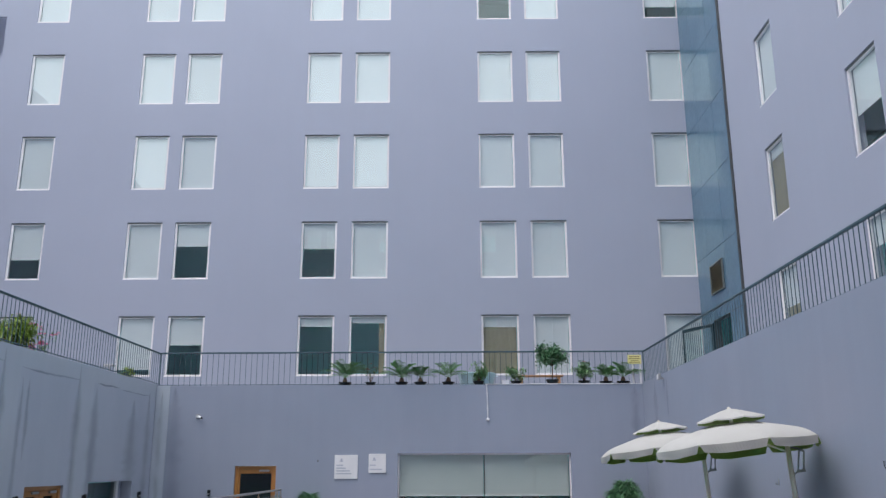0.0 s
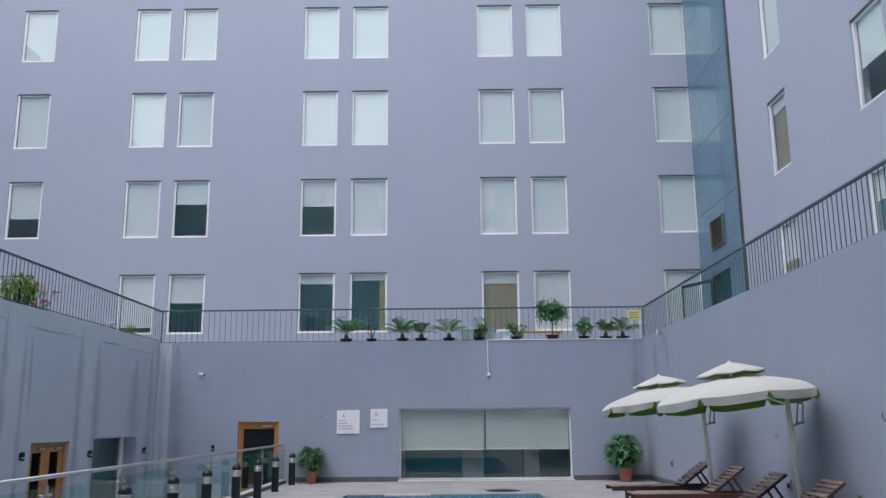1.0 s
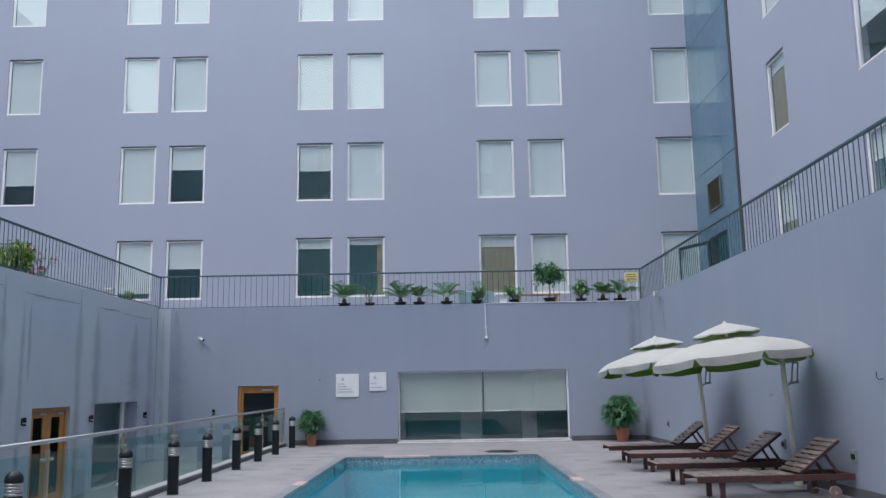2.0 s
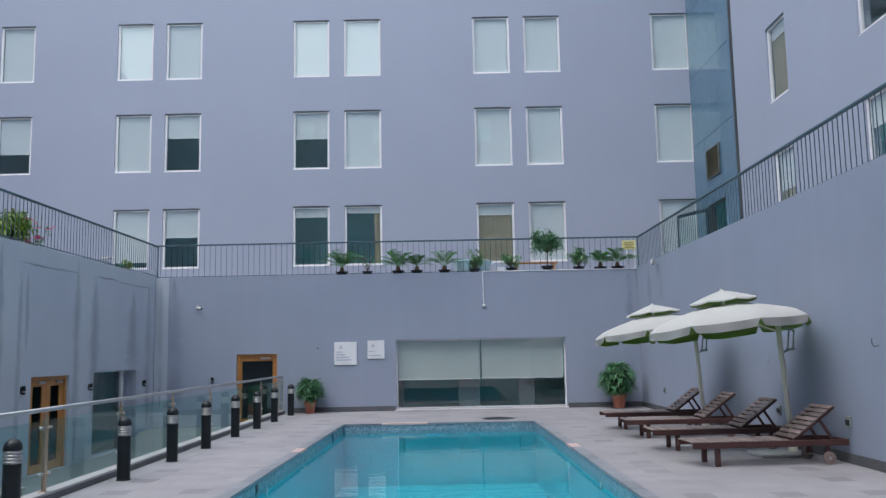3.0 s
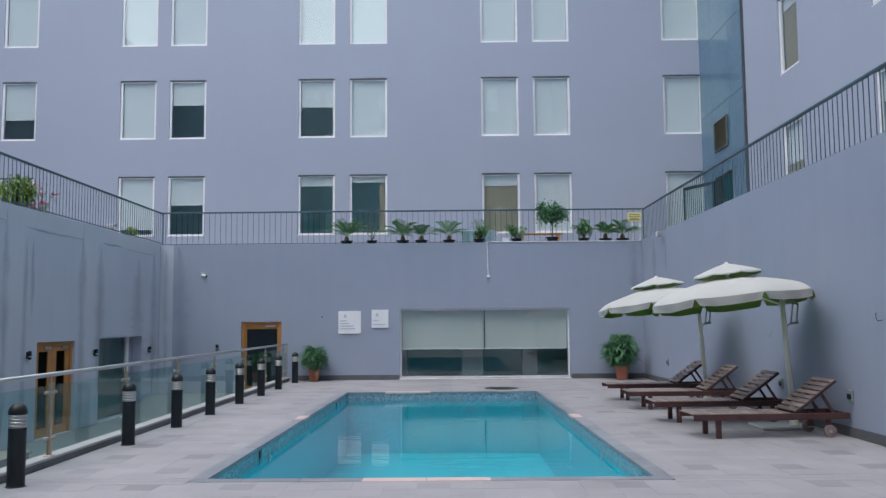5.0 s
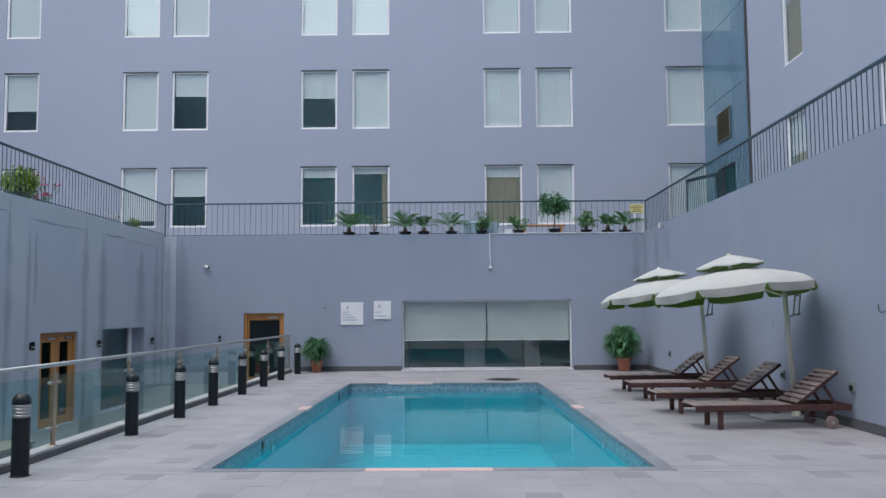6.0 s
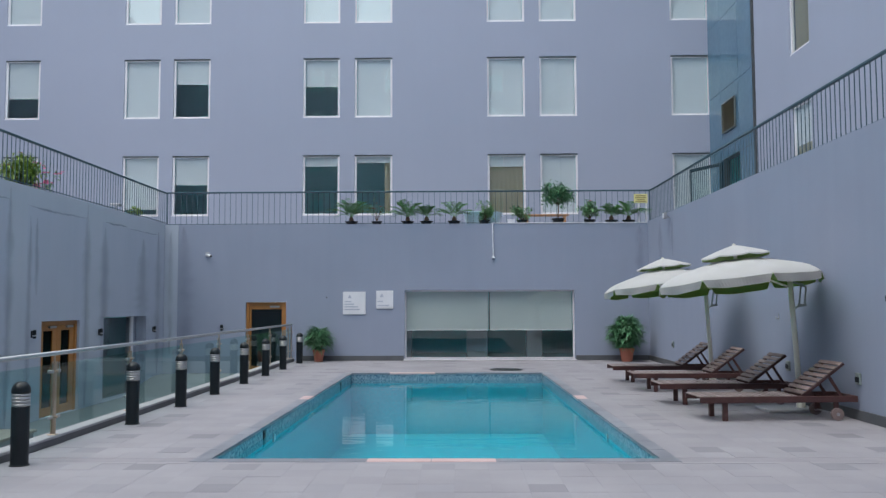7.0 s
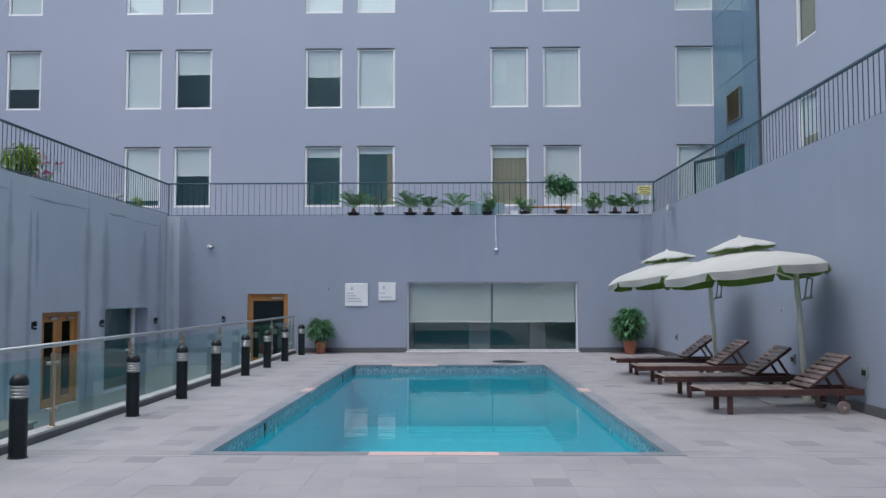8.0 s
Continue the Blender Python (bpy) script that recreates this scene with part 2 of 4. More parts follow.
def box(bm, x0, y0, z0, x1, y1, z1, bevel=0.0):
    r = bmesh.ops.create_cube(bm, size=1, matrix=Matrix.LocRotScale(((x0 + x1) / 2, (y0 + y1) / 2, (z0 + z1) / 2), None, (x1 - x0, y1 - y0, z1 - z0)))
    if bevel:
        edges = {e for v in r["verts"] for e in v.link_edges}
        bmesh.ops.bevel(bm, geom=list(edges), offset=bevel, segments=1, affect="EDGES")
    return bm


def rod(bm, a, b, r0, r1=None, seg=10):
    a, b = Vector(a), Vector(b)
    d = b - a
    m = Matrix.Translation((a + b) / 2) @ d.to_track_quat("Z", "Y").to_matrix().to_4x4()
    bmesh.ops.create_cone(bm, cap_ends=True, segments=seg, radius1=r0, radius2=r0 if r1 is None else r1, depth=d.length, matrix=m)
    return bm


def bar(bm, a, b, w, h):
    """A rectangular bar from a to b, w wide and h deep."""
    a, b = Vector(a), Vector(b)
    d = b - a
    m = Matrix.Translation((a + b) / 2) @ d.to_track_quat("Y", "Z").to_matrix().to_4x4() @ Matrix.Diagonal((w, d.length, h, 1))
    bmesh.ops.create_cube(bm, size=1, matrix=m)
    return bm


def lathe(bm, profile, seg=20, at=(0, 0, 0)):
    """Turns a profile of (radius, height) round the z axis."""
    rings = []
    for r, z in profile:
        rings.append([bm.verts.new((at[0] + r * math.cos(2 * math.pi * k / seg), at[1] + r * math.sin(2 * math.pi * k / seg), at[2] + z)) for k in range(seg)])
    for p, q in zip(rings, rings[1:]):
        for k in range(seg):
            bm.faces.new((p[k], p[(k + 1) % seg], q[(k + 1) % seg], q[k]))
    bm.faces.new(rings[0][::-1])
    bm.faces.new(rings[-1])
    return bm


def link(name, bm, mat, smooth=False):
    me = bpy.data.meshes.new(name)
    bmesh.ops.recalc_face_normals(bm, faces=bm.faces)
    bm.to_mesh(me)
    bm.free()
    me.materials.append(mat)
    if smooth:
        for p in me.polygons:
            p.use_smooth = True
    return new(name, me)


def part(name, bm, mat, parent, label="", smooth=False):
    ob = link(name, bm, mat, smooth)
    ob.parent = parent
    return tagged(ob, label)


def again(name, mesh_ob, parent, m):
    """Another piece on the same mesh."""
    ob = new(name, mesh_ob.data)
    ob.parent = parent
    ob.matrix_basis = m
    return ob


def thing(name, label, category, m=None, group=""):
    ob = new(name)
    ob.empty_display_size = 0.1
    if m is not None:
        ob.matrix_basis = m
    return tagged(ob, label, category, group)


def structure(name, bm, mat, label, smooth=False):
    return tagged(link(name, bm, mat, smooth), label, name.split("_")[0], kind="structure")


def B():
    return bmesh.new()


def sheet(name, x0, z0, x1, z1, y, mat, parent, label=""):
    """A pane of glass, one sheet that faces -y of its parent."""
    me = bpy.data.meshes.new(name)
    me.from_pydata([(x0, y, z0), (x1, y, z0), (x1, y, z1), (x0, y, z1)], [], [(0, 1, 2, 3)])
    me.materials.append(mat)
    ob = new(name, me)
    ob.parent, ob.visible_shadow = parent, False
    return tagged(ob, label)


def pierced(axis, at, depth, u0, u1, v0, v1, holes):
    """A wall of true thickness in the plane axis = at, going depth behind it, with holes (u0, u1, v0, v1) right through."""
    us = sorted({u0, u1, *[h[0] for h in holes], *[h[1] for h in holes]})
    vs = sorted({v0, v1, *[h[2] for h in holes], *[h[3] for h in holes]})
    bm, seen = B(), {}

    def v(i, j, k):
        key = (i, j, k)
        if key not in seen:
            d = at + depth * k
            seen[key] = bm.verts.new((us[i], d, vs[j]) if axis == "y" else (d, us[i], vs[j]))
        return seen[key]

    def solid(i, j):
        if not (0 <= i < len(us) - 1 and 0 <= j < len(vs) - 1):
            return False
        cu, cv = (us[i] + us[i + 1]) / 2, (vs[j] + vs[j + 1]) / 2
        return not any(h[0] < cu < h[1] and h[2] < cv < h[3] for h in holes)

    for i in range(len(us) - 1):
        for j in range(len(vs) - 1):
            if not solid(i, j):
                continue
            for k in (0, 1):
                bm.faces.new((v(i, j, k), v(i + 1, j, k), v(i + 1, j + 1, k), v(i, j + 1, k)))
            for di, dj, p, q in ((-1, 0, (i, j), (i, j + 1)), (1, 0, (i + 1, j), (i + 1, j + 1)), (0, -1, (i, j), (i + 1, j)), (0, 1, (i, j + 1), (i + 1, j + 1))):
                if not solid(i + di, j + dj):
                    bm.faces.new((v(*p, 0), v(*q, 0), v(*q, 1), v(*p, 1)))
    return bm


# ---- plan ----
FAR, TOP = 24.96, 4.175            # far court wall and its top
TOPL, TOPR = 4.215, 4.222         # tops of the side court walls
LEFT, RIGHT = -8.97, 5.88        # side court walls
FACADE, WING = 28.4, 8.85        # hotel facade, side wing
KERB = -4.89                     # edge of the pool deck
BACK = -9.0
LOW = -0.75                      # sunken walk beside the deck

# ---- court walls ----
BIGWIN = (-1.57, 3.62, 0.04, 2.14)
FDOOR = (-6.44, -5.20, -0.36, 1.79)
LDOOR = (17.33, 19.19, LOW, 1.36)
LOPEN = (20.57, 23.53, LOW, 1.40)
structure("wall_far", pierced("y", FAR, 0.45, LEFT - 0.45, RIGHT + 0.45, -1.5, TOP, [BIGWIN, FDOOR]), SHADEPAINT, "lavender-grey painted court wall with a wide window")
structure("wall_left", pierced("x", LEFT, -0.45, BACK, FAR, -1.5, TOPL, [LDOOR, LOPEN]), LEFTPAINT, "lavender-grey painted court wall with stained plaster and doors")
structure("wall_right", box(B(), RIGHT, BACK, -1.5, RIGHT + 0.45, FAR, TOPR), SHADEPAINT, "lavender-grey painted plain court wall beside the loungers")
structure("wall_back", box(B(), LEFT, BACK - 0.45, -1.5, RIGHT, BACK, TOP), PAINT, "lavender-grey painted court wall")

# plaster columns and the beam on the side wall
for y0, y1 in ((15.95, 16.62), (19.50, 20.35), (12.4, 13.1)):
    structure("trim_column", box(B(), LEFT, y0, LOW, LEFT + 0.005, y1, 3.829), PLASTER, "flush grey plaster column on the court wall")
structure("trim_column", box(B(), LEFT + 0.01, FAR - 0.02, LOW, LEFT + 0.42, FAR, TOP - 0.003, 0.006), PLASTER, "flush grey plaster column in the corner")


def run_stain(origin, along, length, width, seed, out, mat=None):
    """A ragged ribbon of damp that runs along a wall, 3 mm proud of it, faded at its edges."""
    rg = random.Random(seed)
    o, a, n = Vector(origin), Vector(along), Vector(out)
    side_way = a.cross(n)
    bm, prev, steps = B(), None, max(12, int(length / 0.12))
    uv = bm.loops.layers.uv.new("across")
    drift = 0.0
    for k in range(steps + 1):
        drift = drift * 0.85 + rg.uniform(-0.012, 0.012)
        w = width * (0.6 + 0.4 * rg.random()) * min(1, 4 * k / steps + 0.1, 4 * (1 - k / steps) + 0.1)
        c = o + a * (length * k / steps) + side_way * drift + n * 0.003
        row = (bm.verts.new(c - side_way * w / 2), bm.verts.new(c), bm.verts.new(c + side_way * w / 2))
        if prev:
            for i in (0, 1):
                f = bm.faces.new((prev[i], prev[i + 1], row[i + 1], row[i]))
                for lp, u in zip(f.loops, (i, 1 - i, 1 - i, i)):
                    lp[uv].uv = (u, k / steps)
        prev = row
    return structure("trim_stain", bm, mat or STAIN, "ragged damp stain on the plaster")


X1 = LEFT + 0.005
structure("trim_beam", box(B(), LEFT, BACK, 3.83, LEFT + 0.004, FAR - 0.03, TOPL - 0.004), PLASTER, "flush grey plaster beam along the top of the court wall")
for k, (y, z0, z1, w) in enumerate(((15.92, -0.7, 4.1, 0.55), (16.72, -0.7, 3.6, 0.35), (19.50, -0.7, 4.15, 0.70), (20.55, 0.0, 3.7, 1.1), (23.2, -0.2, 3.6, 1.6), (24.4, -0.3, 3.9, 0.9), (12.3, -0.7, 3.6, 0.5))):
    run_stain((LEFT + 0.004, y, z0), (0, 0, 1), z1 - z0, w, 50 + k, (1, 0, 0))
run_stain((LEFT + 0.62, FAR, -0.3), (0, 0, 1), 4.4, 0.9, 57, (0, -1, 0))
run_stain((LEFT + 0.20, FAR - 0.02, 0.2), (0, 0, 1), 3.8, 0.30, 58, (0, -1, 0))
for k, (y, z, run, w) in enumerate(((16.60, 3.82, 2.9, 0.09), (20.55, 3.83, 1.5, 0.08), (22.1, 3.81, 2.2, 0.07), (14.6, 3.84, 1.3, 0.07))):
    run_stain((X1, y, z), (0, 1, 0), run, w, 59 + k, (1, 0, 0), CRACK)
run_stain((LEFT, 17.05, 1.9), (0, 0, 1), 1.7, 0.30, 64, (1, 0, 0))
run_stain((RIGHT, 22.05, 3.0), (0, 0, 1), 1.1, 0.35, 63, (-1, 0, 0))
run_stain((RIGHT - 0.25, FAR, 2.6), (0, 0, 1), 1.5, 0.5, 66, (0, -1, 0))
run_stain((RIGHT, 23.4, 2.4), (0, 0, 1), 1.7, 0.8, 67, (-1, 0, 0))

for x0, x1, z in ((LEFT - 0.45, LEFT, TOPL), (RIGHT, RIGHT + 0.45, TOPR)):
    structure("trim_corner", box(B(), x0, FAR, TOP, x1, FAR + 0.45, z), SHADEPAINT, "corner block on the parapet")

# skirting
structure("baseboard_far", box(B(), KERB + 0.05, FAR - 0.03, 0.004, BIGWIN[0] - 0.02, FAR, 0.15, 0.005), SKIRT, "dark grey stone skirting")
structure("baseboard_far", box(B(), BIGWIN[1] + 0.02, FAR - 0.03, 0.004, RIGHT - 0.035, FAR, 0.15, 0.005), SKIRT, "dark grey stone skirting")
structure("baseboard_right", box(B(), RIGHT - 0.03, BACK, 0.004, RIGHT, FAR, 0.15, 0.005), SKIRT, "dark grey stone skirting")

# ---- pool ----
NY, FY = 8.52, 20.28             # inner edges
NX0, NX1, FX0, FX1 = -2.71, 2.28, -2.61, 2.14
WATERZ = -0.17


def side(y, which):
    s = (y - NY) / (FY - NY)
    return (NX0 + s * (FX0 - NX0)) if which == 0 else (NX1 + s * (FX1 - NX1))


def prism(bm, quad, z0, z1):
    lo = [bm.verts.new((x, y, z0)) for x, y in quad]
    hi = [bm.verts.new((x, y, z1)) for x, y in quad]
    bm.faces.new(lo[::-1])
    bm.faces.new(hi)
    for k in range(4):
        bm.faces.new((lo[k], lo[(k + 1) % 4], hi[(k + 1) % 4], hi[k]))
    return bm


def pool_walls(z0, z1, t, mat, name, label):
    bm = B()
    a = [(NX0, NY), (NX1, NY), (FX1, FY), (FX0, FY)]
    o = [(NX0 - t, NY - t), (NX1 + t, NY - t), (FX1 + t, FY + t), (FX0 - t, FY + t)]
    for k in range(4):
        prism(bm, [a[k], a[(k + 1) % 4], o[(k + 1) % 4], o[k]], z0, z1)
    return structure(name, bm, mat, label)


pool_walls(-1.5, -0.26, 0.12, POOL, "pool_walls", "turquoise tiled walls of the swimming pool")
pool_walls(-0.26, -0.035, 0.12, MOSAIC, "pool_band", "blue and white mosaic band round the waterline")
structure("pool_floor", prism(B(), [(NX0 - 0.1, NY - 0.1), (NX1 + 0.1, NY - 0.1), (FX1 + 0.1, FY + 0.1), (FX0 - 0.1, FY + 0.1)], -1.6, -1.5), POOL, "turquoise tiled floor of the swimming pool")
wbm = B()
wbm.faces.new([wbm.verts.new((x, y, WATERZ)) for x, y in ((NX0, NY), (NX1, NY), (FX1, FY), (FX0, FY))])
water = structure("water", wbm, WATER, "clear turquoise pool water with faint ripples")
water.visible_shadow = False

# ---- sunken walk and its far ramp ----
bm = B()
pts = [(BACK, LOW), (21.8, LOW), (24.2, -0.37), (FAR, -0.37)]
for (ya, za), (yb, zb) in zip(pts, pts[1:]):
    bm.faces.new([bm.verts.new(c) for c in ((LEFT, ya, za), (KERB - 0.2, ya, za), (KERB - 0.2, yb, zb), (LEFT, yb, zb))])
bmesh.ops.remove_doubles(bm, verts=bm.verts, dist=0.001)
r = bmesh.ops.extrude_face_region(bm, geom=bm.faces[:])
for v in r["geom"]:
    if isinstance(v, bmesh.types.BMVert):
        v.co.z -= 0.5
structure("pavement_sunken", bm, DARKCONC, "grey concrete walk sunk below the pool deck")
structure("kerb_glass", box(B(), KERB - 0.2, BACK, -1.5, KERB - 0.02, FAR - 0.2, 0.075), SKIRT, "dark grey kerb face under the glass balustrade")
structure("kerb_cap", box(B(), KERB - 0.21, BACK, 0.075, KERB - 0.015, FAR - 0.19, 0.11, 0.006), KERBSTONE, "pale stone kerb cap under the balustrade")

# ---- terrace round the court ----
for n, x0, y0, x1, y1 in (("far", -40, FAR + 0.45, 40, FACADE + 0.3), ("left", -40, BACK - 20, LEFT - 0.45, FAR + 0.45), ("right", RIGHT + 0.45, BACK - 20, WING + 0.3, FAR + 0.45), ("back", LEFT - 0.45, BACK - 20, RIGHT + 0.45, BACK - 0.45)):
    structure("pavement_" + n, box(B(), x0, y0, TOP - 0.4, x1, y1, TOP - 0.01), CONCRETE, "grey concrete terrace paving")
structure("ground", box(B(), -3000, -3000, -2.2, 3000, 3000, -1.7), CONCRETE, "grey ground reaching far out")

# ---- hotel facade ----
COLS = {"a0": (-15.97, -14.72), "a1": (-11.72, -10.43), "a2": (-9.96, -8.65), "b1": (-5.36, -4.06), "b2": (-3.54, -2.21), "c1": (1.12, 2.45), "c2": (2.96, 4.27), "d1": (7.56, 8.92)}
ROWS = [(4.81, 6.95), (8.27, 10.41), (11.66, 13.79), (15.06, 17.16), (18.52, 20.62)]
DROP = {("a0", 0): 0.5, ("a1", 0): 0.90, ("a2", 0): 0.47, ("b1", 0): 0.15, ("b2", 0): 0.09, ("c1", 0): 0.17,
        ("a0", 1): 0.64, ("a2", 1): 0.40, ("b1", 1): 0.46, ("c1", 4): 0.35, ("d1", 4): 0.75}
WCOLS = {"e": (19.95, 21.2), "f": (14.9, 16.25), "g": (9.6, 10.9)}
WROWS = [(4.75, 6.86), (8.2, 10.3), (11.57, 13.68), (14.95, 17.05)]
WDROP = {("e", 0): 0.5, ("e", 1): 0.15, ("f", 1): 0.55, ("f", 0): 0.3}
VENT = (-18.4, -17.13, 17.1, 18.84)
holes = [(*c, *r) for c in COLS.values() for r in ROWS]
structure("wall_facade", pierced("y", FACADE, 0.3, -40, WING + 0.3, TOP - 1, 24, holes + [VENT]), PAINT, "lavender-grey painted hotel facade with rows of windows")
structure("wall_rooms", box(B(), -40, FACADE + 3.2, TOP - 1, WING + 3.4, FACADE + 3.4, 24), ROOM, "dim back walls of the hotel rooms")
for z in [TOP - 1] + [r[1] + 0.5 for r in ROWS]:
    structure("floor_rooms", box(B(), -40, FACADE + 0.3, z - 0.1, WING + 0.3, FACADE + 3.2, z + 0.1), ROOM, "floor slabs between the hotel rooms")
STRIP = (23.78, FACADE)
structure("wall_corner", box(B(), WING + 0.3, FACADE, TOP - 1, WING + 3.2, FACADE + 0.2, 23.7), ROOM, "dim inner wall of the corner stair")
structure("wall_corner", box(B(), WING + 0.3, 23.6, TOP - 1, WING + 3.2, 23.75, 23.7), ROOM, "dim inner wall of the corner stair")
wholes = [(*c, *r) for c in WCOLS.values() for r in WROWS]
structure("wall_wing", pierced("x", WING, 0.3, BACK - 20, STRIP[0], TOP - 1, 24, wholes), PAINT, "lavender-grey painted side wing of the hotel")
structure("wall_wing_rooms", box(B(), WING + 3.2, BACK - 20, TOP - 1, WING + 3.4, FACADE + 3.4, 24), ROOM, "dim back wall of the wing's rooms")
OCOLS = [(-17.6, -16.3), (-12.6, -11.3), (-10.8, -9.5), (-6.2, -4.9), (1.0, 2.3), (2.8, 4.1)]
OROWS = [(9.6, 11.7), (13.05, 15.15), (16.5, 18.6), (19.95, 22.05)]
for x0, x1, z1 in ((-24.4, -15, 34), (-15, -3, 26.2), (-3, WING + 3.4, 34)):
    cut = [(*c, *r) for c in OCOLS if x0 < c[0] < x1 for r in OROWS]
    structure("wall_opposite", pierced("y", BACK - 5, -0.3, x0, x1, 0, z1, cut), PAINT, "lavender-grey painted wing across the court with windows")
structure("wall_opposite_rooms", box(B(), -24.4, BACK - 8.4, 0, WING + 3.4, BACK - 8.2, 26), ROOM, "dim back wall of the rooms across the court")
structure("roof_opposite", box(B(), -15, BACK - 8.2, 25.6, -3, BACK - 5.3, 25.8), CONCRETE, "flat concrete roof slab")
# Unseen wall added to hold back western skylight; its height tunes the brightness.
structure("wall_west", box(B(), -24.4, BACK - 5, 0, -24, FACADE, 23), PAINT, "unseen lavender-grey wall added to shade the court from the west")
structure("roof_facade", box(B(), -40, FACADE + 0.3, 23.7, WING + 3.4, FACADE + 3.4, 23.9), CONCRETE, "flat concrete roof slab")
structure("roof_wing", box(B(), WING + 0.3, BACK - 20, 23.7, WING + 3.2, FACADE + 0.3, 23.9), CONCRETE, "flat concrete roof slab")
for k in range(len(WROWS)):
    z = WROWS[k][1] + 0.5
    structure("floor_wing", box(B(), WING + 0.3, BACK - 20, z - 0.1, WING + 3.2, FACADE, z + 0.1), ROOM, "floor slabs of the wing")


def window(axis, at, u0, u1, z0, z1, drop, curtain=0.0, gap_strip=0):
    """A framed window set back in its opening, with panes and a roller blind let down by the share drop."""
    w, h = u1 - u0, z1 - z0
    m = pose(u0, at, z0) if axis == "y" else pose(at, u1, z0, 0, 0, -90) if axis == "x" else pose(u1, at, z0, 0, 0, 180)
    state = "fully lowered" if drop > 0.97 else "half lowered" if drop > 0.3 else "nearly raised"
    win = thing("window_1", f"white-framed window with {state} pale roller blind", "window", m, "facade windows")
    win["kind"] = "structure"
    f, d0, d1 = 0.075, 0.045, 0.115
    bm = B()
    box(bm, 0.002, d0, 0.002, f, d1, h - 0.002)
    box(bm, w - f, d0, 0.002, w - 0.002, d1, h - 0.002)
    box(bm, f, d0, 0.002, w - f, d1, f)
    box(bm, f, d0, h - f, w - f, d1, h - 0.002)
    part("window_frame", bm, PVC, win)
    # Dark strip stands in for the shade under the lintel.
    part("head_shade_strip", box(B(), 0.002, 0.03, h - 0.05, w - 0.002, d0 - 0.002, h - 0.002), BALGREY, win, "dark strip standing in for lintel shade")
    part("window_sill", box(B(), 0.002, 0.004, 0.002, w - 0.002, d0 - 0.002, 0.028, 0.006), PVC, win)
    sheet("pane", f, f, w - f, h - f, d0 + 0.03, PANE, win)
    if drop:
        zb = max(f + 0.02, (h - f) - drop * (h - 2 * f))
        blind = part("blind", box(B(), f + 0.01, d1 + 0.02, zb, w - f - 0.01, d1 + 0.024, h - f), BLIND, win, "pale roller blind")
        part("hem_bar", box(B(), f + 0.01, d1 + 0.014, zb - 0.018, w - f - 0.01, d1 + 0.03, zb, 0.004), PVC, blind)
    if curtain:
        bm = B()
        n = max(6, int(abs(curtain) * w * 12))
        xs = [(w - f - 0.02) - abs(curtain) * (w - 0.15) * k / n for k in range(n + 1)]
        for k in range(n):
            ya, yb = d1 + 0.035 + 0.008 * (k % 2), d1 + 0.035 + 0.008 * ((k + 1) % 2)
            bm.faces.new([bm.verts.new(c) for c in ((xs[k], ya, 0.03), (xs[k + 1], yb, 0.03), (xs[k + 1], yb, h - 0.05), (xs[k], ya, h - 0.05))])
        bmesh.ops.solidify(bm, geom=bm.faces[:], thickness=0.004)
        part("curtain", bm, CURTAIN, win, "tan pleated curtain")
    return win


CURT = {("b2", 0): 0.16, ("c1", 0): 1.0, ("d1", 4): 0.0}
for c, (x0, x1) in COLS.items():
    for k, (z0, z1) in enumerate(ROWS):
        window("y", FACADE, x0, x1, z0, z1, DROP.get((c, k), 1.0), CURT.get((c, k), 0.0))
for c, (y0, y1) in WCOLS.items():
    for k, (z0, z1) in enumerate(WROWS):
        window("x", WING, y0, y1, z0, z1, WDROP.get((c, k), 1.0), 1.0 if (c, k) in (("e", 1), ("e", 0)) else 0.0)


for i, (x0, x1) in enumerate(OCOLS):
    for k, (z0, z1) in enumerate(OROWS):
        window("-y", BACK - 5, x0, x1, z0, z1, (1.0, 0.5, 0.8, 0.25)[(i + 2 * k) % 4])


def louvre(name, label, m, w, h, n, mat, tilt=35, rim=None):
    """A framed vent with slanting blades, facing -y."""
    v = thing(name, label, "vent", m)
    bm = B()
    for a in ((0, 0, 0.04, h), (w - 0.04, 0, w, h), (0.04, 0, w - 0.04, 0.04), (0.04, h - 0.04, w - 0.04, h)):
        box(bm, a[0], -0.005, a[1], a[2], 0.05, a[3])
    part("frame", bm, rim or mat, v)
    part("backing", box(B(), 0.04, 0.052, 0.04, w - 0.04, 0.06, h - 0.04), BLACK if rim else PAINT, v)
    first = None
    for k in range(n):
        z = 0.06 + (h - 0.12) * (k + 0.5) / n
        mm = pose(0.04, 0.024, z, tilt)
        if first is None:
            first = part("slat", box(B(), 0, -0.03, -0.004, w - 0.08, 0.03, 0.004), mat, v)
            first.matrix_basis = mm
        else:
            again("slat", first, v, mm)
    return v


louvre("wall_vent", "grey slatted vent high in the facade", pose(VENT[0], FACADE, VENT[2]), VENT[1] - VENT[0], VENT[3] - VENT[2], 16, PAINT)

# blue glass strip between facade and wing
strip = thing("glass_strip", "blue reflective glass cladding with thin dark joints", "cladding")
strip["kind"] = "structure"
zs = [TOP - 0.2, 6.45, 8.75, 11.2, 13.6, 16.0, 18.4, 20.8, 24]
ys = [23.98, 25.35, 27.1, FACADE]
for j in range(len(zs) - 1):
    for i in range(3):
        if j == 0 and i == 1:
            continue
        part("panel", box(B(), WING + 0.02, ys[i] + 0.008, zs[j] + 0.008, WING + 0.045, ys[i + 1] - 0.008, zs[j + 1] - 0.008), BLUEGLASS, strip)
bm = B()
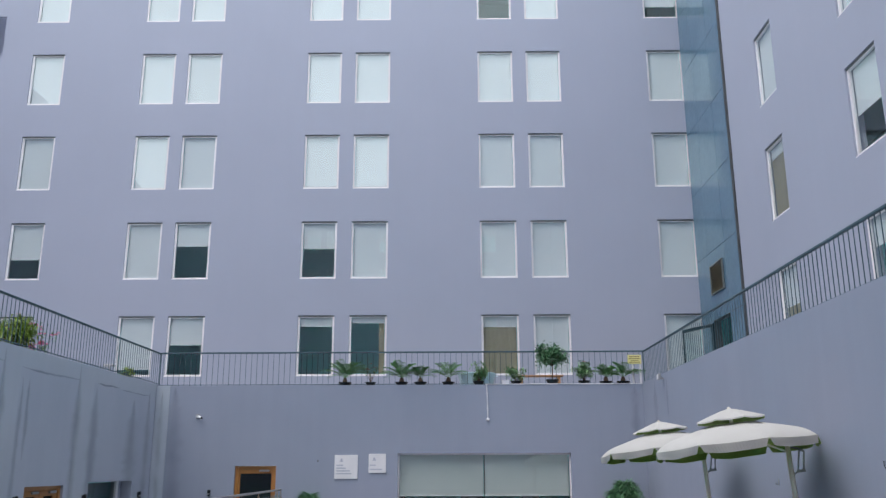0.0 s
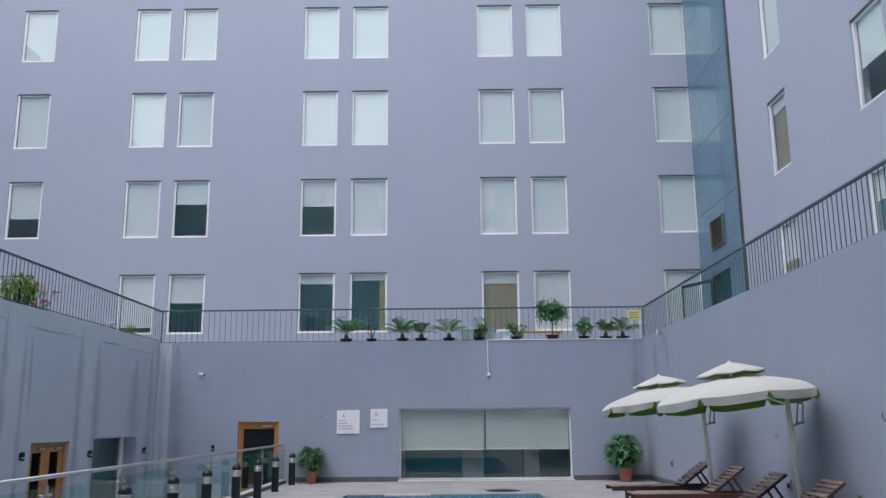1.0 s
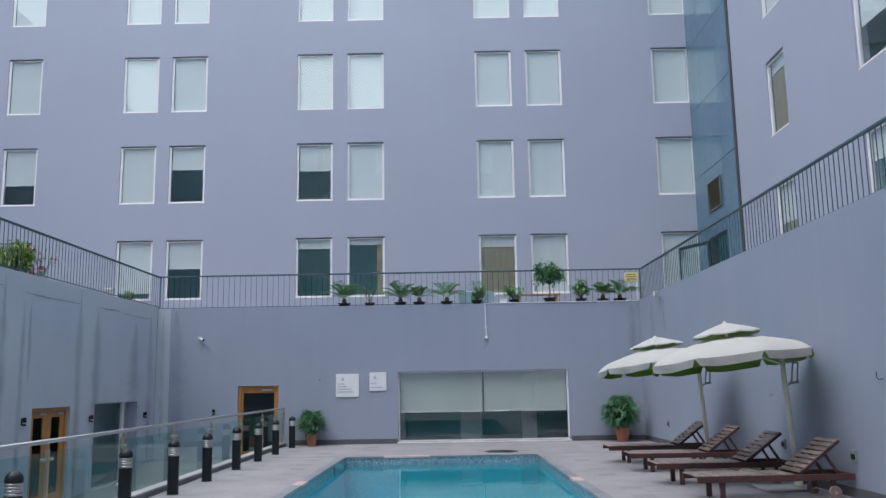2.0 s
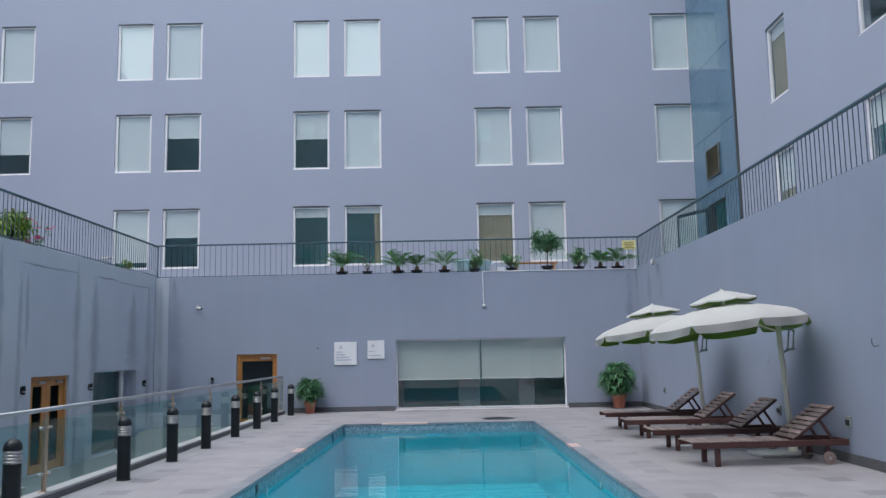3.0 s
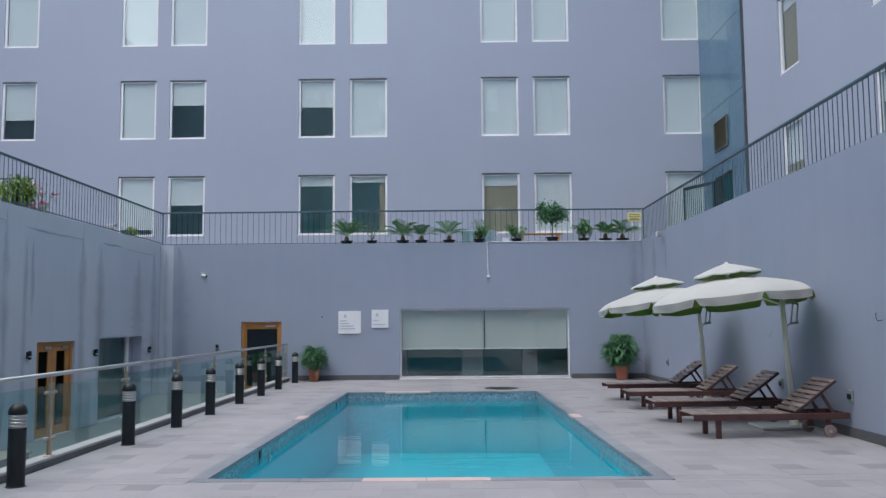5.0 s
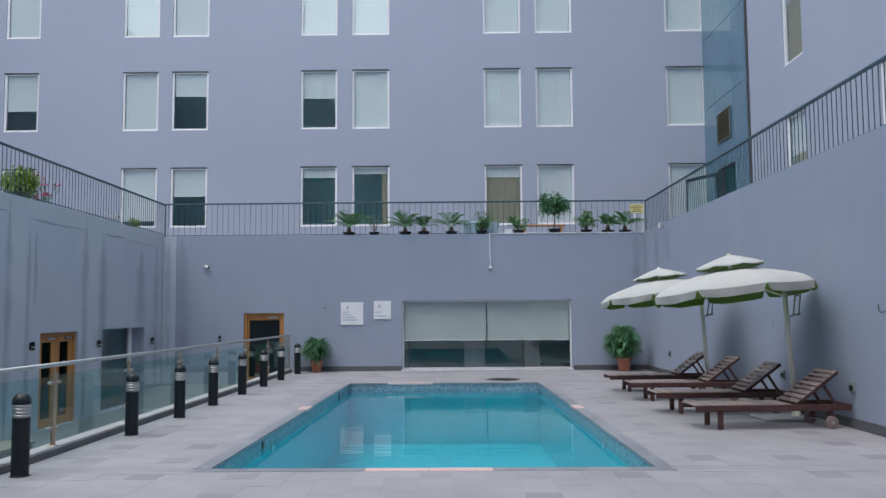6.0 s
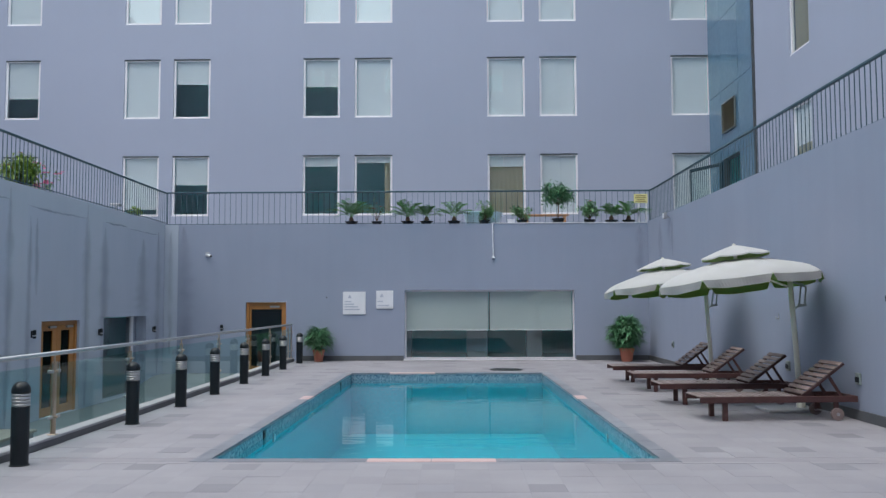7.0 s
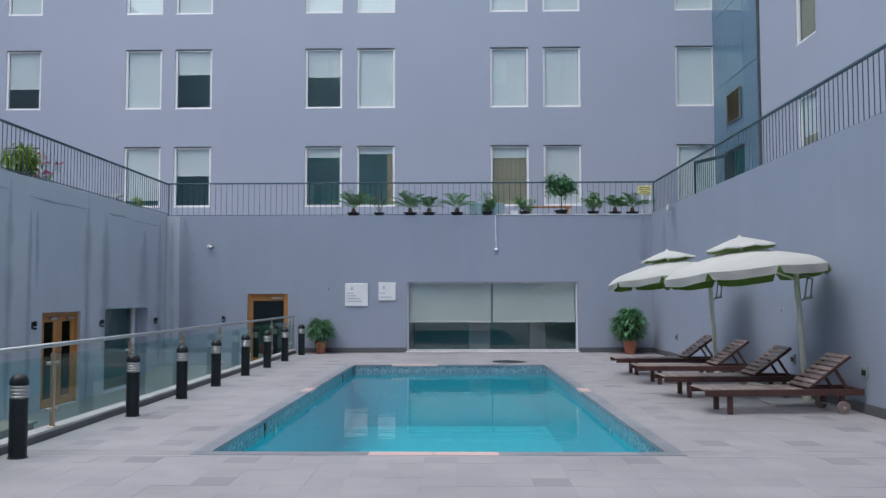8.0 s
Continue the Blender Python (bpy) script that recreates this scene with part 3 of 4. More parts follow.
box(bm, WING + 0.05, 23.8, 6.45, WING + 0.28, FACADE, 24)
box(bm, WING + 0.05, 23.8, TOP - 0.2, WING + 0.28, 25.35, 6.45)
box(bm, WING + 0.05, 27.1, TOP - 0.2, WING + 0.28, FACADE, 6.45)
part("backing", bm, JOINT, strip)
part("edge_trim", box(B(), WING - 0.03, 23.78, TOP - 0.2, WING + 0.05, 23.97, 24, 0.01), JOINT, strip, "dark metal edge trim")
louvre("glass_vent", "brass-coloured slatted vent in the blue glass", pose(WING - 0.045, 26.84, 7.28, 0, 0, -90), 1.27, 0.98, 10, BRASS, rim=BALGREY)

# open door of the glass strip, swung out on the terrace
door = thing("terrace_door", "dark teal framed glass door standing open on the terrace", "door", pose(WING, 27.05, TOP, 0, 0, 113))
w, h = 1.72, 2.2
bm = B()
for a in ((0, 0.03, 0.11, h), (w - 0.13, 0.03, w, h), (0.11, 0.03, w - 0.13, 0.16), (0.11, h - 0.11, w - 0.13, h)):
    box(bm, a[0], -0.025, a[1], a[2], 0.025, a[3], 0.004)
part("frame", bm, DARKTEAL, door)
sheet("pane", 0.11, 0.16, w - 0.13, h - 0.11, 0.0, DOORPANE, door)
part("handle", rod(rod(rod(B(), (w - 0.05, -0.07, 0.9), (w - 0.05, -0.07, 1.3), 0.012), (w - 0.05, -0.07, 0.95), (w - 0.05, -0.02, 0.95), 0.009), (w - 0.05, -0.07, 1.25), (w - 0.05, -0.02, 1.25), 0.009), STEEL, door, "steel pull handle")


# ---- wide court window ----
def court_window():
    x0, x1, z0, z1 = BIGWIN
    w, h = x1 - x0, z1 - z0
    win = thing("window_wide", "wide aluminium window with two lowered blinds above dark glass", "window", pose(x0, FAR, z0))
    win["kind"] = "structure"
    bm = B()
    f = 0.05
    box(bm, 0.002, 0.12, 0.002, f, 0.2, h - 0.002)
    box(bm, w - f, 0.12, 0.002, w - 0.002, 0.2, h - 0.002)
    box(bm, f, 0.12, h - f, w - f, 0.2, h - 0.002)
    box(bm, f, 0.12, 0.002, w - f, 0.2, 0.05)
    part("window_frame", bm, PVC, win, "pale aluminium frame")
    # No bar here: a dark strip stands in for the unlit gap between blinds.
    part("gap_strip", box(B(), w / 2 - 0.018, 0.21, 0.42 * h, w / 2 + 0.018, 0.245, h - f), BALGREY, win, "dark gap strip between the blinds")
    part("window_sill", box(B(), -0.03, -0.05, -0.035, w + 0.03, 0.12, 0.0, 0.008), PVC, win)
    for a, b in ((f, w / 2 - 0.012), (w / 2 + 0.012, w - f)):
        sheet("pane", a, 0.05, b, h - f, 0.15, PANE, win)
        bl = part("blind", box(B(), a + 0.01, 0.23, 0.42 * h, b - 0.02, 0.234, h - f), GREYBLIND, win, "grey-green roller blind")
        part("hem_bar", box(B(), a + 0.01, 0.222, 0.42 * h - 0.02, b - 0.02, 0.242, 0.42 * h, 0.004), PVC, bl)


court_window()
# the room behind it
structure("wall_lounge", pierced("y", FAR + 4.0, 0.1, -3.0, 5.2, -0.1, 2.6, []), ROOM, "dim wall of the room behind the wide window")
structure("floor_lounge", box(B(), -3.0, FAR + 0.45, -0.1, 5.2, FAR + 4.0, 0.0), ROOM, "dim floor of the room behind the wide window")
structure("ceiling_lounge", box(B(), -3.0, FAR + 0.45, 2.4, 5.2, FAR + 4.0, 2.5), ROOM, "dim ceiling of the room behind the wide window")
structure("wall_lounge_side", box(B(), -3.1, FAR + 0.45, -0.1, -3.0, FAR + 4.0, 2.5), ROOM, "dim side wall of the room")
structure("wall_lounge_side", box(B(), 5.2, FAR + 0.45, -0.1, 5.3, FAR + 4.0, 2.5), ROOM, "dim side wall of the room")
for x, x1 in ((0.325, 0.99), (2.22, 2.70), (-1.75, -1.40)):
    structure("column_lounge", box(B(), x, FAR + 0.75, 0.002, x1, FAR + 1.2, 2.398, 0.01), DARKCONC, "grey square column inside the room")


# ---- doors of the court ----
def leaf_door(name, label, m, w, h, leaves, glass):
    """A wooden door frame with leaves that hold a tall pane each; front faces -y, the leaves stand in the wall's depth."""
    d = thing(name, label, "door", m)
    d["kind"] = "structure"
    bm = B()
    f = 0.09
    box(bm, 0.002, 0.06, 0.002, f, 0.2, h - 0.002, 0.005)
    box(bm, w - f, 0.06, 0.002, w - 0.002, 0.2, h - 0.002, 0.005)
    box(bm, f, 0.06, h - f, w - f, 0.2, h - 0.002, 0.005)
    part("frame", bm, DOORWOOD, d)
    lw = (w - 2 * f) / leaves
    for k in range(leaves):
        a, b = f + lw * k + 0.004, f + lw * (k + 1) - 0.004
        s = 0.2 if leaves > 1 else 0.06
        bm = B()
        box(bm, a, 0.1, 0.01, a + s, 0.145, h - f - 0.005, 0.003)
        box(bm, b - s, 0.1, 0.01, b, 0.145, h - f - 0.005, 0.003)
        box(bm, a + s, 0.1, h - f - 0.13, b - s, 0.145, h - f - 0.005, 0.003)
        box(bm, a + s, 0.1, 0.01, b - s, 0.145, 0.2, 0.003)
        lf = part("leaf", bm, DOORWOOD, d)
        sheet("pane", a + s, 0.2, b - s, h - f - 0.13, 0.12, glass, lf, "dark glass pane")
        hx = b - 0.05 if k == 0 else a + 0.05
        bm = B()
        rod(bm, (hx, 0.05, 0.85), (hx, 0.05, 1.2), 0.011)
        for z in (0.9, 1.15):
            rod(bm, (hx, 0.05, z), (hx, 0.105, z), 0.008)
        part("handle", bm, STEEL, lf, "steel pull handle")
        part("closer", box(B(), b - 0.42, 0.045, h - f - 0.075, b - 0.12, 0.098, h - f - 0.02, 0.008), STEEL, lf, "steel door closer")
    # Dark sheet close behind the leaves stands in for an unlit interior.
    part("backing", box(B(), 0.002, 0.4, 0.002, w - 0.002, 0.44, h - 0.002), DARKROOM, d)
    return d


leaf_door("door_1", "orange varnished wooden door with dark glass in the far wall", pose(FDOOR[0], FAR, FDOOR[2]), FDOOR[1] - FDOOR[0], FDOOR[3] - FDOOR[2], 1, DARKGLASS)
leaf_door("door_2", "orange varnished double door with narrow dark panes", pose(LEFT, LDOOR[0], LOW, 0, 0, 90), LDOOR[1] - LDOOR[0], LDOOR[3] - LOW, 2, DARKGLASS)
d = thing("door_3", "open dark doorway with a pale jamb in the side wall", "door", pose(LEFT, LOPEN[0], LOW, 0, 0, 90))
d["kind"] = "structure"
w, h = LOPEN[1] - LOPEN[0], LOPEN[3] - LOW
part("backing", box(B(), 0.002, 0.36, 0.002, w - 0.6, 0.42, h - 0.002), ROOM, d, "dim teal panel")
part("jamb", box(B(), w - 0.6, 0.2, 0.002, w - 0.45, 0.42, h - 0.002, 0.006), PVC, d, "pale jamb")
sheet("pane", 0.05, 0.03, w - 0.62, h - 0.03, 0.25, DARKGLASS, d)
part("side_panel", box(B(), w - 0.44, 0.3, 0.002, w - 0.002, 0.42, h - 0.002), PAINT, d)


# ---- terrace railings ----
def railing(name, label, a, b, step, tall=1.0):
    """Thin square balusters under a flat handrail, from a to b along the wall top."""
    a, b = Vector(a), Vector(b)
    L = (b - a).length
    ang = math.degrees(math.atan2(b.y - a.y, b.x - a.x))
    r = thing(name, label, "railing", pose(a.x, a.y, a.z, 0, 0, ang))
    part("handrail", box(B(), 0, -0.03, tall - 0.035, L, 0.03, tall + 0.01, 0.008), RAIL, r)
    part("bottom_rail", box(B(), 0, -0.012, 0.05, L, 0.012, 0.068), RAIL, r)
    n = int(L / step)
    bal = part("baluster", box(B(), -0.006, -0.006, 0.0, 0.006, 0.006, tall - 0.03), RAIL, r)
    bal.matrix_basis = pose(step * 0.5, 0, 0)
    for k in range(1, n):
        again("baluster", bal, r, pose(step * (k + 0.5), 0, 0))
    for x in (0.012, L - 0.012):
        part("post", box(B(), x - 0.008, -0.008, 0.0, x + 0.008, 0.008, tall - 0.036, 0.002), RAIL, r)
    return r


railing("terrace_railing", "dark blue-grey metal railing along the far terrace edge", (LEFT - 0.08, FAR + 0.4, TOP), (RIGHT + 0.16, FAR + 0.4, TOP), 0.173, 1.065)
railing("terrace_railing", "dark blue-grey metal railing on the side wall by flowers", (LEFT - 0.08, FAR + 0.4, TOPL), (LEFT - 0.08, 4, TOPL), 0.165)
railing("terrace_railing", "dark blue-grey metal railing above the lounger wall", (RIGHT + 0.16, FAR + 0.4, TOPR), (RIGHT + 0.16, 4, TOPR), 0.165)


# ---- glass balustrade of the deck ----
def balustrade():
    x = KERB - 0.075
    r = thing("glass_balustrade", "stainless handrail over blue-tinted glass panels on bronzed posts", "balustrade", pose(x, 0, 0.11))
    y0, y1, top = 2.4, 24.62, 1.0
    bm = rod(B(), (0, y0, top), (0, y1, top), 0.028, seg=14)
    part("handrail", bm, STEEL, r, "brushed steel tube handrail", True)
    ys = [24.58, 24.1] + [24.1 - 2.42 * k for k in range(1, 9)]
    first = None
    for y in ys:
        if first is None:
            bm = B()
            box(bm, -0.022, -0.03, 0, -0.012, 0.03, top - 0.1, 0.002)
            box(bm, 0.012, -0.03, 0, 0.022, 0.03, top - 0.1, 0.002)
            box(bm, -0.05, -0.05, 0, 0.05, 0.05, 0.012, 0.003)
            rod(bm, (0, 0, top - 0.12), (0, 0, top - 0.02), 0.012)
            for z in (0.22, 0.78):
                rod(bm, (-0.05, 0, z), (0.05, 0, z), 0.016)
            first = part("post", bm, BRONZE, r)
            first.matrix_basis = pose(0, y, 0)

        else:
            again("post", first, r, pose(0, y, 0))
    for ya, yb in zip(ys[1:], ys):
        p = sheet("pane", ya + 0.04, 0.05, yb - 0.04, top - 0.13, 0.0, BALGLASS, r)
        p.matrix_basis = pose(0, 0, 0, 0, 0, 90)
        for z in (0.22, 0.78):
            for y in (ya + 0.09, yb - 0.09):
                part("clamp", box(B(), y - 0.05, -0.022, z - 0.018, y + 0.05, 0.022, z + 0.018, 0.004), STEEL, p)


balustrade()


# ---- bollard lights ----
def bollard(m):
    b = thing("bollard_light", "black bollard light with silver louvre rings on the deck", "bollard", m, "bollards along the balustrade")
    part("body", lathe(B(), [(0.095, 0.0), (0.095, 0.012), (0.092, 0.014), (0.092, 0.62)], 24), BLACK, b, smooth=False)
    part("lamp_core", lathe(B(), [(0.066, 0.62), (0.066, 0.76)], 20), CREAM, b)
    for k in range(4):
        part("ring", lathe(B(), [(0.075, 0.63 + 0.035 * k), (0.094, 0.628 + 0.035 * k), (0.092, 0.653 + 0.035 * k), (0.07, 0.658 + 0.035 * k)], 24), STEEL, b, "silver louvre ring", True)
    part("cap", lathe(B(), [(0.096, 0.765), (0.098, 0.785), (0.094, 0.815), (0.080, 0.848), (0.056, 0.872), (0.028, 0.886), (0.004, 0.890)], 24), BLACK, b, smooth=True)
    part("flange", lathe(B(), [(0.104, 0.0), (0.104, 0.006), (0.096, 0.01)], 24), BLACK, b)
    return b


first = bollard(pose(-4.64, 8.16, 0.004))
for x, y in ((-4.63, 11.28), (-4.61, 13.35), (-4.60, 15.30), (-4.59, 17.48), (-4.58, 19.51), (-4.57, 21.50), (-4.57, 23.85)):
    copy_thing(first, pose(x, y, 0.004, 0, 0, 17 * y))


# ---- sun loungers ----
def lounger(m, foot=0.35):
    """Foot end at x = 0, head end at x = 2.32, near side at y = 0."""
    o = thing("sun_lounger", "dark red wooden slatted sun lounger with raised back", "lounger", m, "loungers along the wall")
    W, Z0, Z1 = 0.68, 0.262, 0.352
    for y in (0.0, W - 0.035):
        part("side_rail", box(B(), 0, y, Z0, 2.32, y + 0.035, Z1, 0.006), REDWOOD, o)
    for x, top in ((0.16, Z1 - 0.03), (2.284, Z1)):
        part("end_rail", box(B(), x, 0.036, Z0 + 0.01, x + 0.035, W - 0.036, top, 0.005), REDWOOD, o)
    leg = None
    for x, y in ((foot, 0.036), (foot, W - 0.096)):
        p = part("leg", box(B(), x, y, 0.0, x + 0.075, y + 0.06, Z1 - 0.02, 0.006), REDWOOD, o)
    for y in (0.037, W - 0.077):
        part("rear_leg", box(B(), 1.98, y, 0.09, 2.05, y + 0.04, Z0 + 0.05, 0.005), REDWOOD, o)
    for y in (-0.015, W - 0.03):
        wh = part("wheel", rod(B(), (2.01, y, 0.09), (2.01, y + 0.045, 0.09), 0.09, seg=24), GREYWOOD, o, "weathered wooden wheel")
        part("hub", rod(B(), (2.01, y - 0.008, 0.09), (2.01, y + 0.053, 0.09), 0.025, seg=14), STEEL, wh)
    part("axle", rod(B(), (2.01, 0.03, 0.09), (2.01, W - 0.03, 0.09), 0.012), STEEL, o)
    sl = None
    for k in range(16):
        mm = pose(0.004 + 0.092 * k, 0.037, Z1 - 0.010)
        if sl is None:
            sl = part("slat", box(B(), 0, 0, 0, 0.062, W - 0.074, 0.018, 0.003), SEATWOOD, o, "pale reddish wooden slat")
            sl.matrix_basis = mm
        else:
            again("slat", sl, o, mm)
    hx, ang, L = 1.51, 36.5, 0.79
    br = part("backrest", B(), REDWOOD, o)
    br.matrix_basis = pose(hx, 0, Z1, 0, -ang, 0)
    for y in (0.045, W - 0.08):
        part("back_rail", box(B(), 0, y, -0.03, L, y + 0.035, 0.012, 0.004), REDWOOD, br)
    bs = None
    for k in range(8):
        mm = pose(0.012 + 0.099 * k, 0.02, 0.014)
        if bs is None:
            bs = part("slat", box(B(), 0, 0, 0, 0.07, W - 0.04, 0.018, 0.003), GREYWOOD, br)
            bs.matrix_basis = mm
        else:
            again("slat", bs, br, mm)
    c, s = math.cos(radians(ang)), math.sin(radians(ang))
    for y in (0.09, W - 0.1):
        part("prop", bar(B(), (hx + 0.52 * c, y, Z1 + 0.52 * s - 0.02), (2.14, y, Z1 - 0.05), 0.028, 0.04), REDWOOD, o)
    part("crossbar", rod(B(), (hx + 0.52 * c, 0.05, Z1 + 0.52 * s - 0.03), (hx + 0.52 * c, W - 0.05, Z1 + 0.52 * s - 0.03), 0.014), REDWOOD, o)
    return o


for x, y, a, foot in ((3.53, 11.42, 3.5, 0.34), (3.44, 13.45, 1.5, 0.39), (3.44, 15.55, 1, 0.39), (3.40, 17.55, 1, 0.40)):
    lounger(pose(x, y, 0.004, 0, 0, a), foot)


# ---- cantilever umbrellas ----
def umbrella(m, spin):
    """Base at the origin; the canopy hangs towards -x, its gores turned by spin."""
    o = thing("cantilever_umbrella", "white canvas cantilever umbrella with vented top and green lining", "umbrella", m, "umbrellas over the loungers")
    part("base_plate", box(B(), -0.62, -0.34, 0, 0.12, 0.34, 0.05, 0.012), KERBSTONE, o, "pale weighted base plate")
    part("foot", lathe(B(), [(0.07, 0.05), (0.07, 0.2), (0.045, 0.22)], 16), CREAM, o)
    bm = rod(B(), (0, 0, 0.1), (-0.13, 0, 2.32), 0.044, 0.040, seg=14)
    part("pole", bm, CREAM, o, smooth=True)
    ctr = Matrix.Translation((-0.93, 0, 2.05)) @ pose(0, 0, 0, -3.5, -5.0, 0) @ pose(0, 0, 0, 0, 0, spin)
    R, seg = 1.29, 8
    def ring(r, z):
        return [ctr @ Vector((r * math.cos(math.pi / 8 + k * math.pi / 4), r * math.sin(math.pi / 8 + k * math.pi / 4), z)) for k in range(seg)]
    def skin(levels, sag, inset=0.0):
        """Eight gores between rings, sagging between the ribs."""
        bm = B()
        for k in range(seg):
            rows = []
            for (r, z) in levels:
                a0, a1 = math.pi / 8 + k * math.pi / 4, math.pi / 8 + (k + 1) * math.pi / 4
                row = []
                for j in range(7):
                    s = j / 6
                    p = Vector((r * math.cos(a0), r * math.sin(a0), z)).lerp(Vector((r * math.cos(a1), r * math.sin(a1), z)), s)
                    p.z -= sag * r * 4 * s * (1 - s) + inset
                    row.append(bm.verts.new(ctr @ p))
                rows.append(row)
            for p, q in zip(rows, rows[1:]):
                for j in range(6):
                    bm.faces.new((p[j], p[j + 1], q[j + 1], q[j]))
        bmesh.ops.remove_doubles(bm, verts=bm.verts, dist=0.0005)
        return bm
    main = [(R * s, 0.39 - 0.31 * s ** 1.3 - 0.08 * max(0, (s - 0.80) / 0.20) ** 2) for s in (0.26, 0.4, 0.55, 0.7, 0.8, 0.88, 0.94, 0.98, 1.0)]
    can = part("canopy", skin(main, 0.012), CANVAS, o, "white canvas canopy", True)
    part("lining", skin(main, 0.012, 0.012), LINING, can, "green canvas lining", True)
    for k in range(seg):
        bm = B()
        a0, a1 = math.pi / 8 + k * math.pi / 4 + 0.003, math.pi / 8 + (k + 1) * math.pi / 4 - 0.003
        pts = []
        for j in range(21):
            s = j / 20
            p = Vector((R * math.cos(a0), R * math.sin(a0), 0)).lerp(Vector((R * math.cos(a1), R * math.sin(a1), 0)), s)
            p.z -= 0.012 * R * 4 * s * (1 - s)
            dn = 0.115 + 0.015 * math.sin(math.pi * s) + 0.004 * math.sin(3 * math.pi * s + k)
            out = 1.018 + 0.012 * math.sin(3 * math.pi * s + 2 * k)
            pull = (0.5 - s) * 0.10
            pts.append((bm.verts.new(ctr @ Vector((p.x * 1.002, p.y * 1.002, p.z + 0.004))), bm.verts.new(ctr @ Vector((p.x * out - pull * R * math.sin((a0 + a1) / 2), p.y * out + pull * R * math.cos((a0 + a1) / 2), p.z - dn)))))
        for (a, b), (c, d) in zip(pts, pts[1:]):
            bm.faces.new((a, c, d, b))
        edge = [(a.co.copy(), b.co.copy()) for a, b in pts]
        bmesh.ops.solidify(bm, geom=bm.faces[:], thickness=0.004)
        part("valance", bm, CANVAS, can)
        bm = B()
        rim = ctr @ Vector((0, 0, 0))
        inner = [[bm.verts.new(v + (rim - v) * 0.008) for v in pair] for pair in edge]
        for (a, b), (c, d) in zip(inner, inner[1:]):
            bm.faces.new((a, c, d, b))
        bmesh.ops.solidify(bm, geom=bm.faces[:], thickness=0.003)
        part("valance_lining", bm, LINING, can, "green valance lining")
    cap = [(R * s, 0.59 - 0.18 * (s / 0.43) ** 1.15) for s in (0.02, 0.12, 0.22, 0.33, 0.43)]
    cp = part("vent_cap", skin(cap, 0.03), CANVAS, o, "raised white vent cap", True)
    part("lining", skin(cap, 0.03, 0.012), LINING, cp, "", True)
    bm = B()
    lip = [(R * 0.43, 0.41), (R * 0.435, 0.385)]
    part("cap_valance", skin(lip, 0.03), CANVAS, cp)
    hub = ctr @ Vector((0, 0, 0.42))
    part("hub", rod(B(), ctr @ Vector((0, 0, 0.15)), ctr @ Vector((0, 0, 0.6)), 0.03), CREAM, o)
    part("finial", bmesh_ball(ctr @ Vector((0, 0, 0.595)), 0.02), CREAM, o)
    for p in ring(R * 0.99, -0.012):
        part("rib", rod(B(), ctr @ Vector((0, 0, 0.34)), p, 0.009, seg=6), CREAM, o)
    part("arm", rod(rod(B(), (-0.13, 0, 2.32), ctr @ Vector((0, 0, 0.33)), 0.026), (-0.11, 0, 1.95), ctr @ Vector((0, 0, 0.2)), 0.016), CREAM, o)
    bm = B()
    rod(bm, (0.06, 0.0, 1.98), (0.015, 0.0, 1.66), 0.014)
    rod(bm, (0.14, 0.0, 1.96), (0.105, 0.0, 1.66), 0.014)
    rod(bm, (0.06, 0.0, 1.98), (0.14, 0.0, 1.96), 0.014)
    bar(bm, (-0.01, 0.0, 1.65), (0.13, 0.0, 1.67), 0.05, 0.04)
    rod(bm, (-0.10, 0.0, 1.57), (0.01, 0.0, 1.65), 0.016)
    rod(bm, (0.1, 0.0, 1.99), (-0.12, 0.0, 2.04), 0.016)
    part("crank_handle", bm, CRANK, o, "grey metal crank handle")
    return o


def bmesh_ball(at, r):
    bm = B()
    bmesh.ops.create_uvsphere(bm, u_segments=12, v_segments=8, radius=r, matrix=Matrix.Translation(at))
    return bm


umbrella(pose(5.48, 12.72, 0.004), -19)
umbrella(pose(5.30, 16.75, 0.004, 0, 0, 2), 0)


# ---- plants ----
def blade(bm, base, way, length, width, droop, seg=3):
    """One pointed leaf, folded along its middle, that bends down."""
    way = way.normalized()
    across = way.cross(Vector((0, 0, 1)))
    if across.length < 0.01:
        across = Vector((1, 0, 0))
    across.normalize()
    up = across.cross(way)
    prev = None
    for k in range(seg + 1):
        s = k / seg
        c = base + way * (length * s) - Vector((0, 0, 1)) * (droop * length * s * s)
        wd = width * (0.35 + 1.5 * s - 1.8 * s * s) * 0.5 + 0.001
        row = (bm.verts.new(c - across * wd + up * wd * 0.35), bm.verts.new(c), bm.verts.new(c + across * wd + up * wd * 0.35))
        if prev:
            bm.faces.new((prev[0], prev[1], row[1], row[0]))
            bm.faces.new((prev[1], prev[2], row[2], row[1]))
        prev = row


def pot(parent, r, h, mat, label="", soil=True):
    part("pot", lathe(B(), [(r * 0.68, 0), (r * 0.92, h * 0.8), (r, h * 0.8), (r * 1.03, h), (r * 0.9, h), (r * 0.86, h * 0.88)], 24), mat, parent, label)
    part("soil", lathe(B(), [(r * 0.8, h * 0.86), (r * 0.7, h * 0.91), (0.01, h * 0.93)], 16), SOIL, parent)


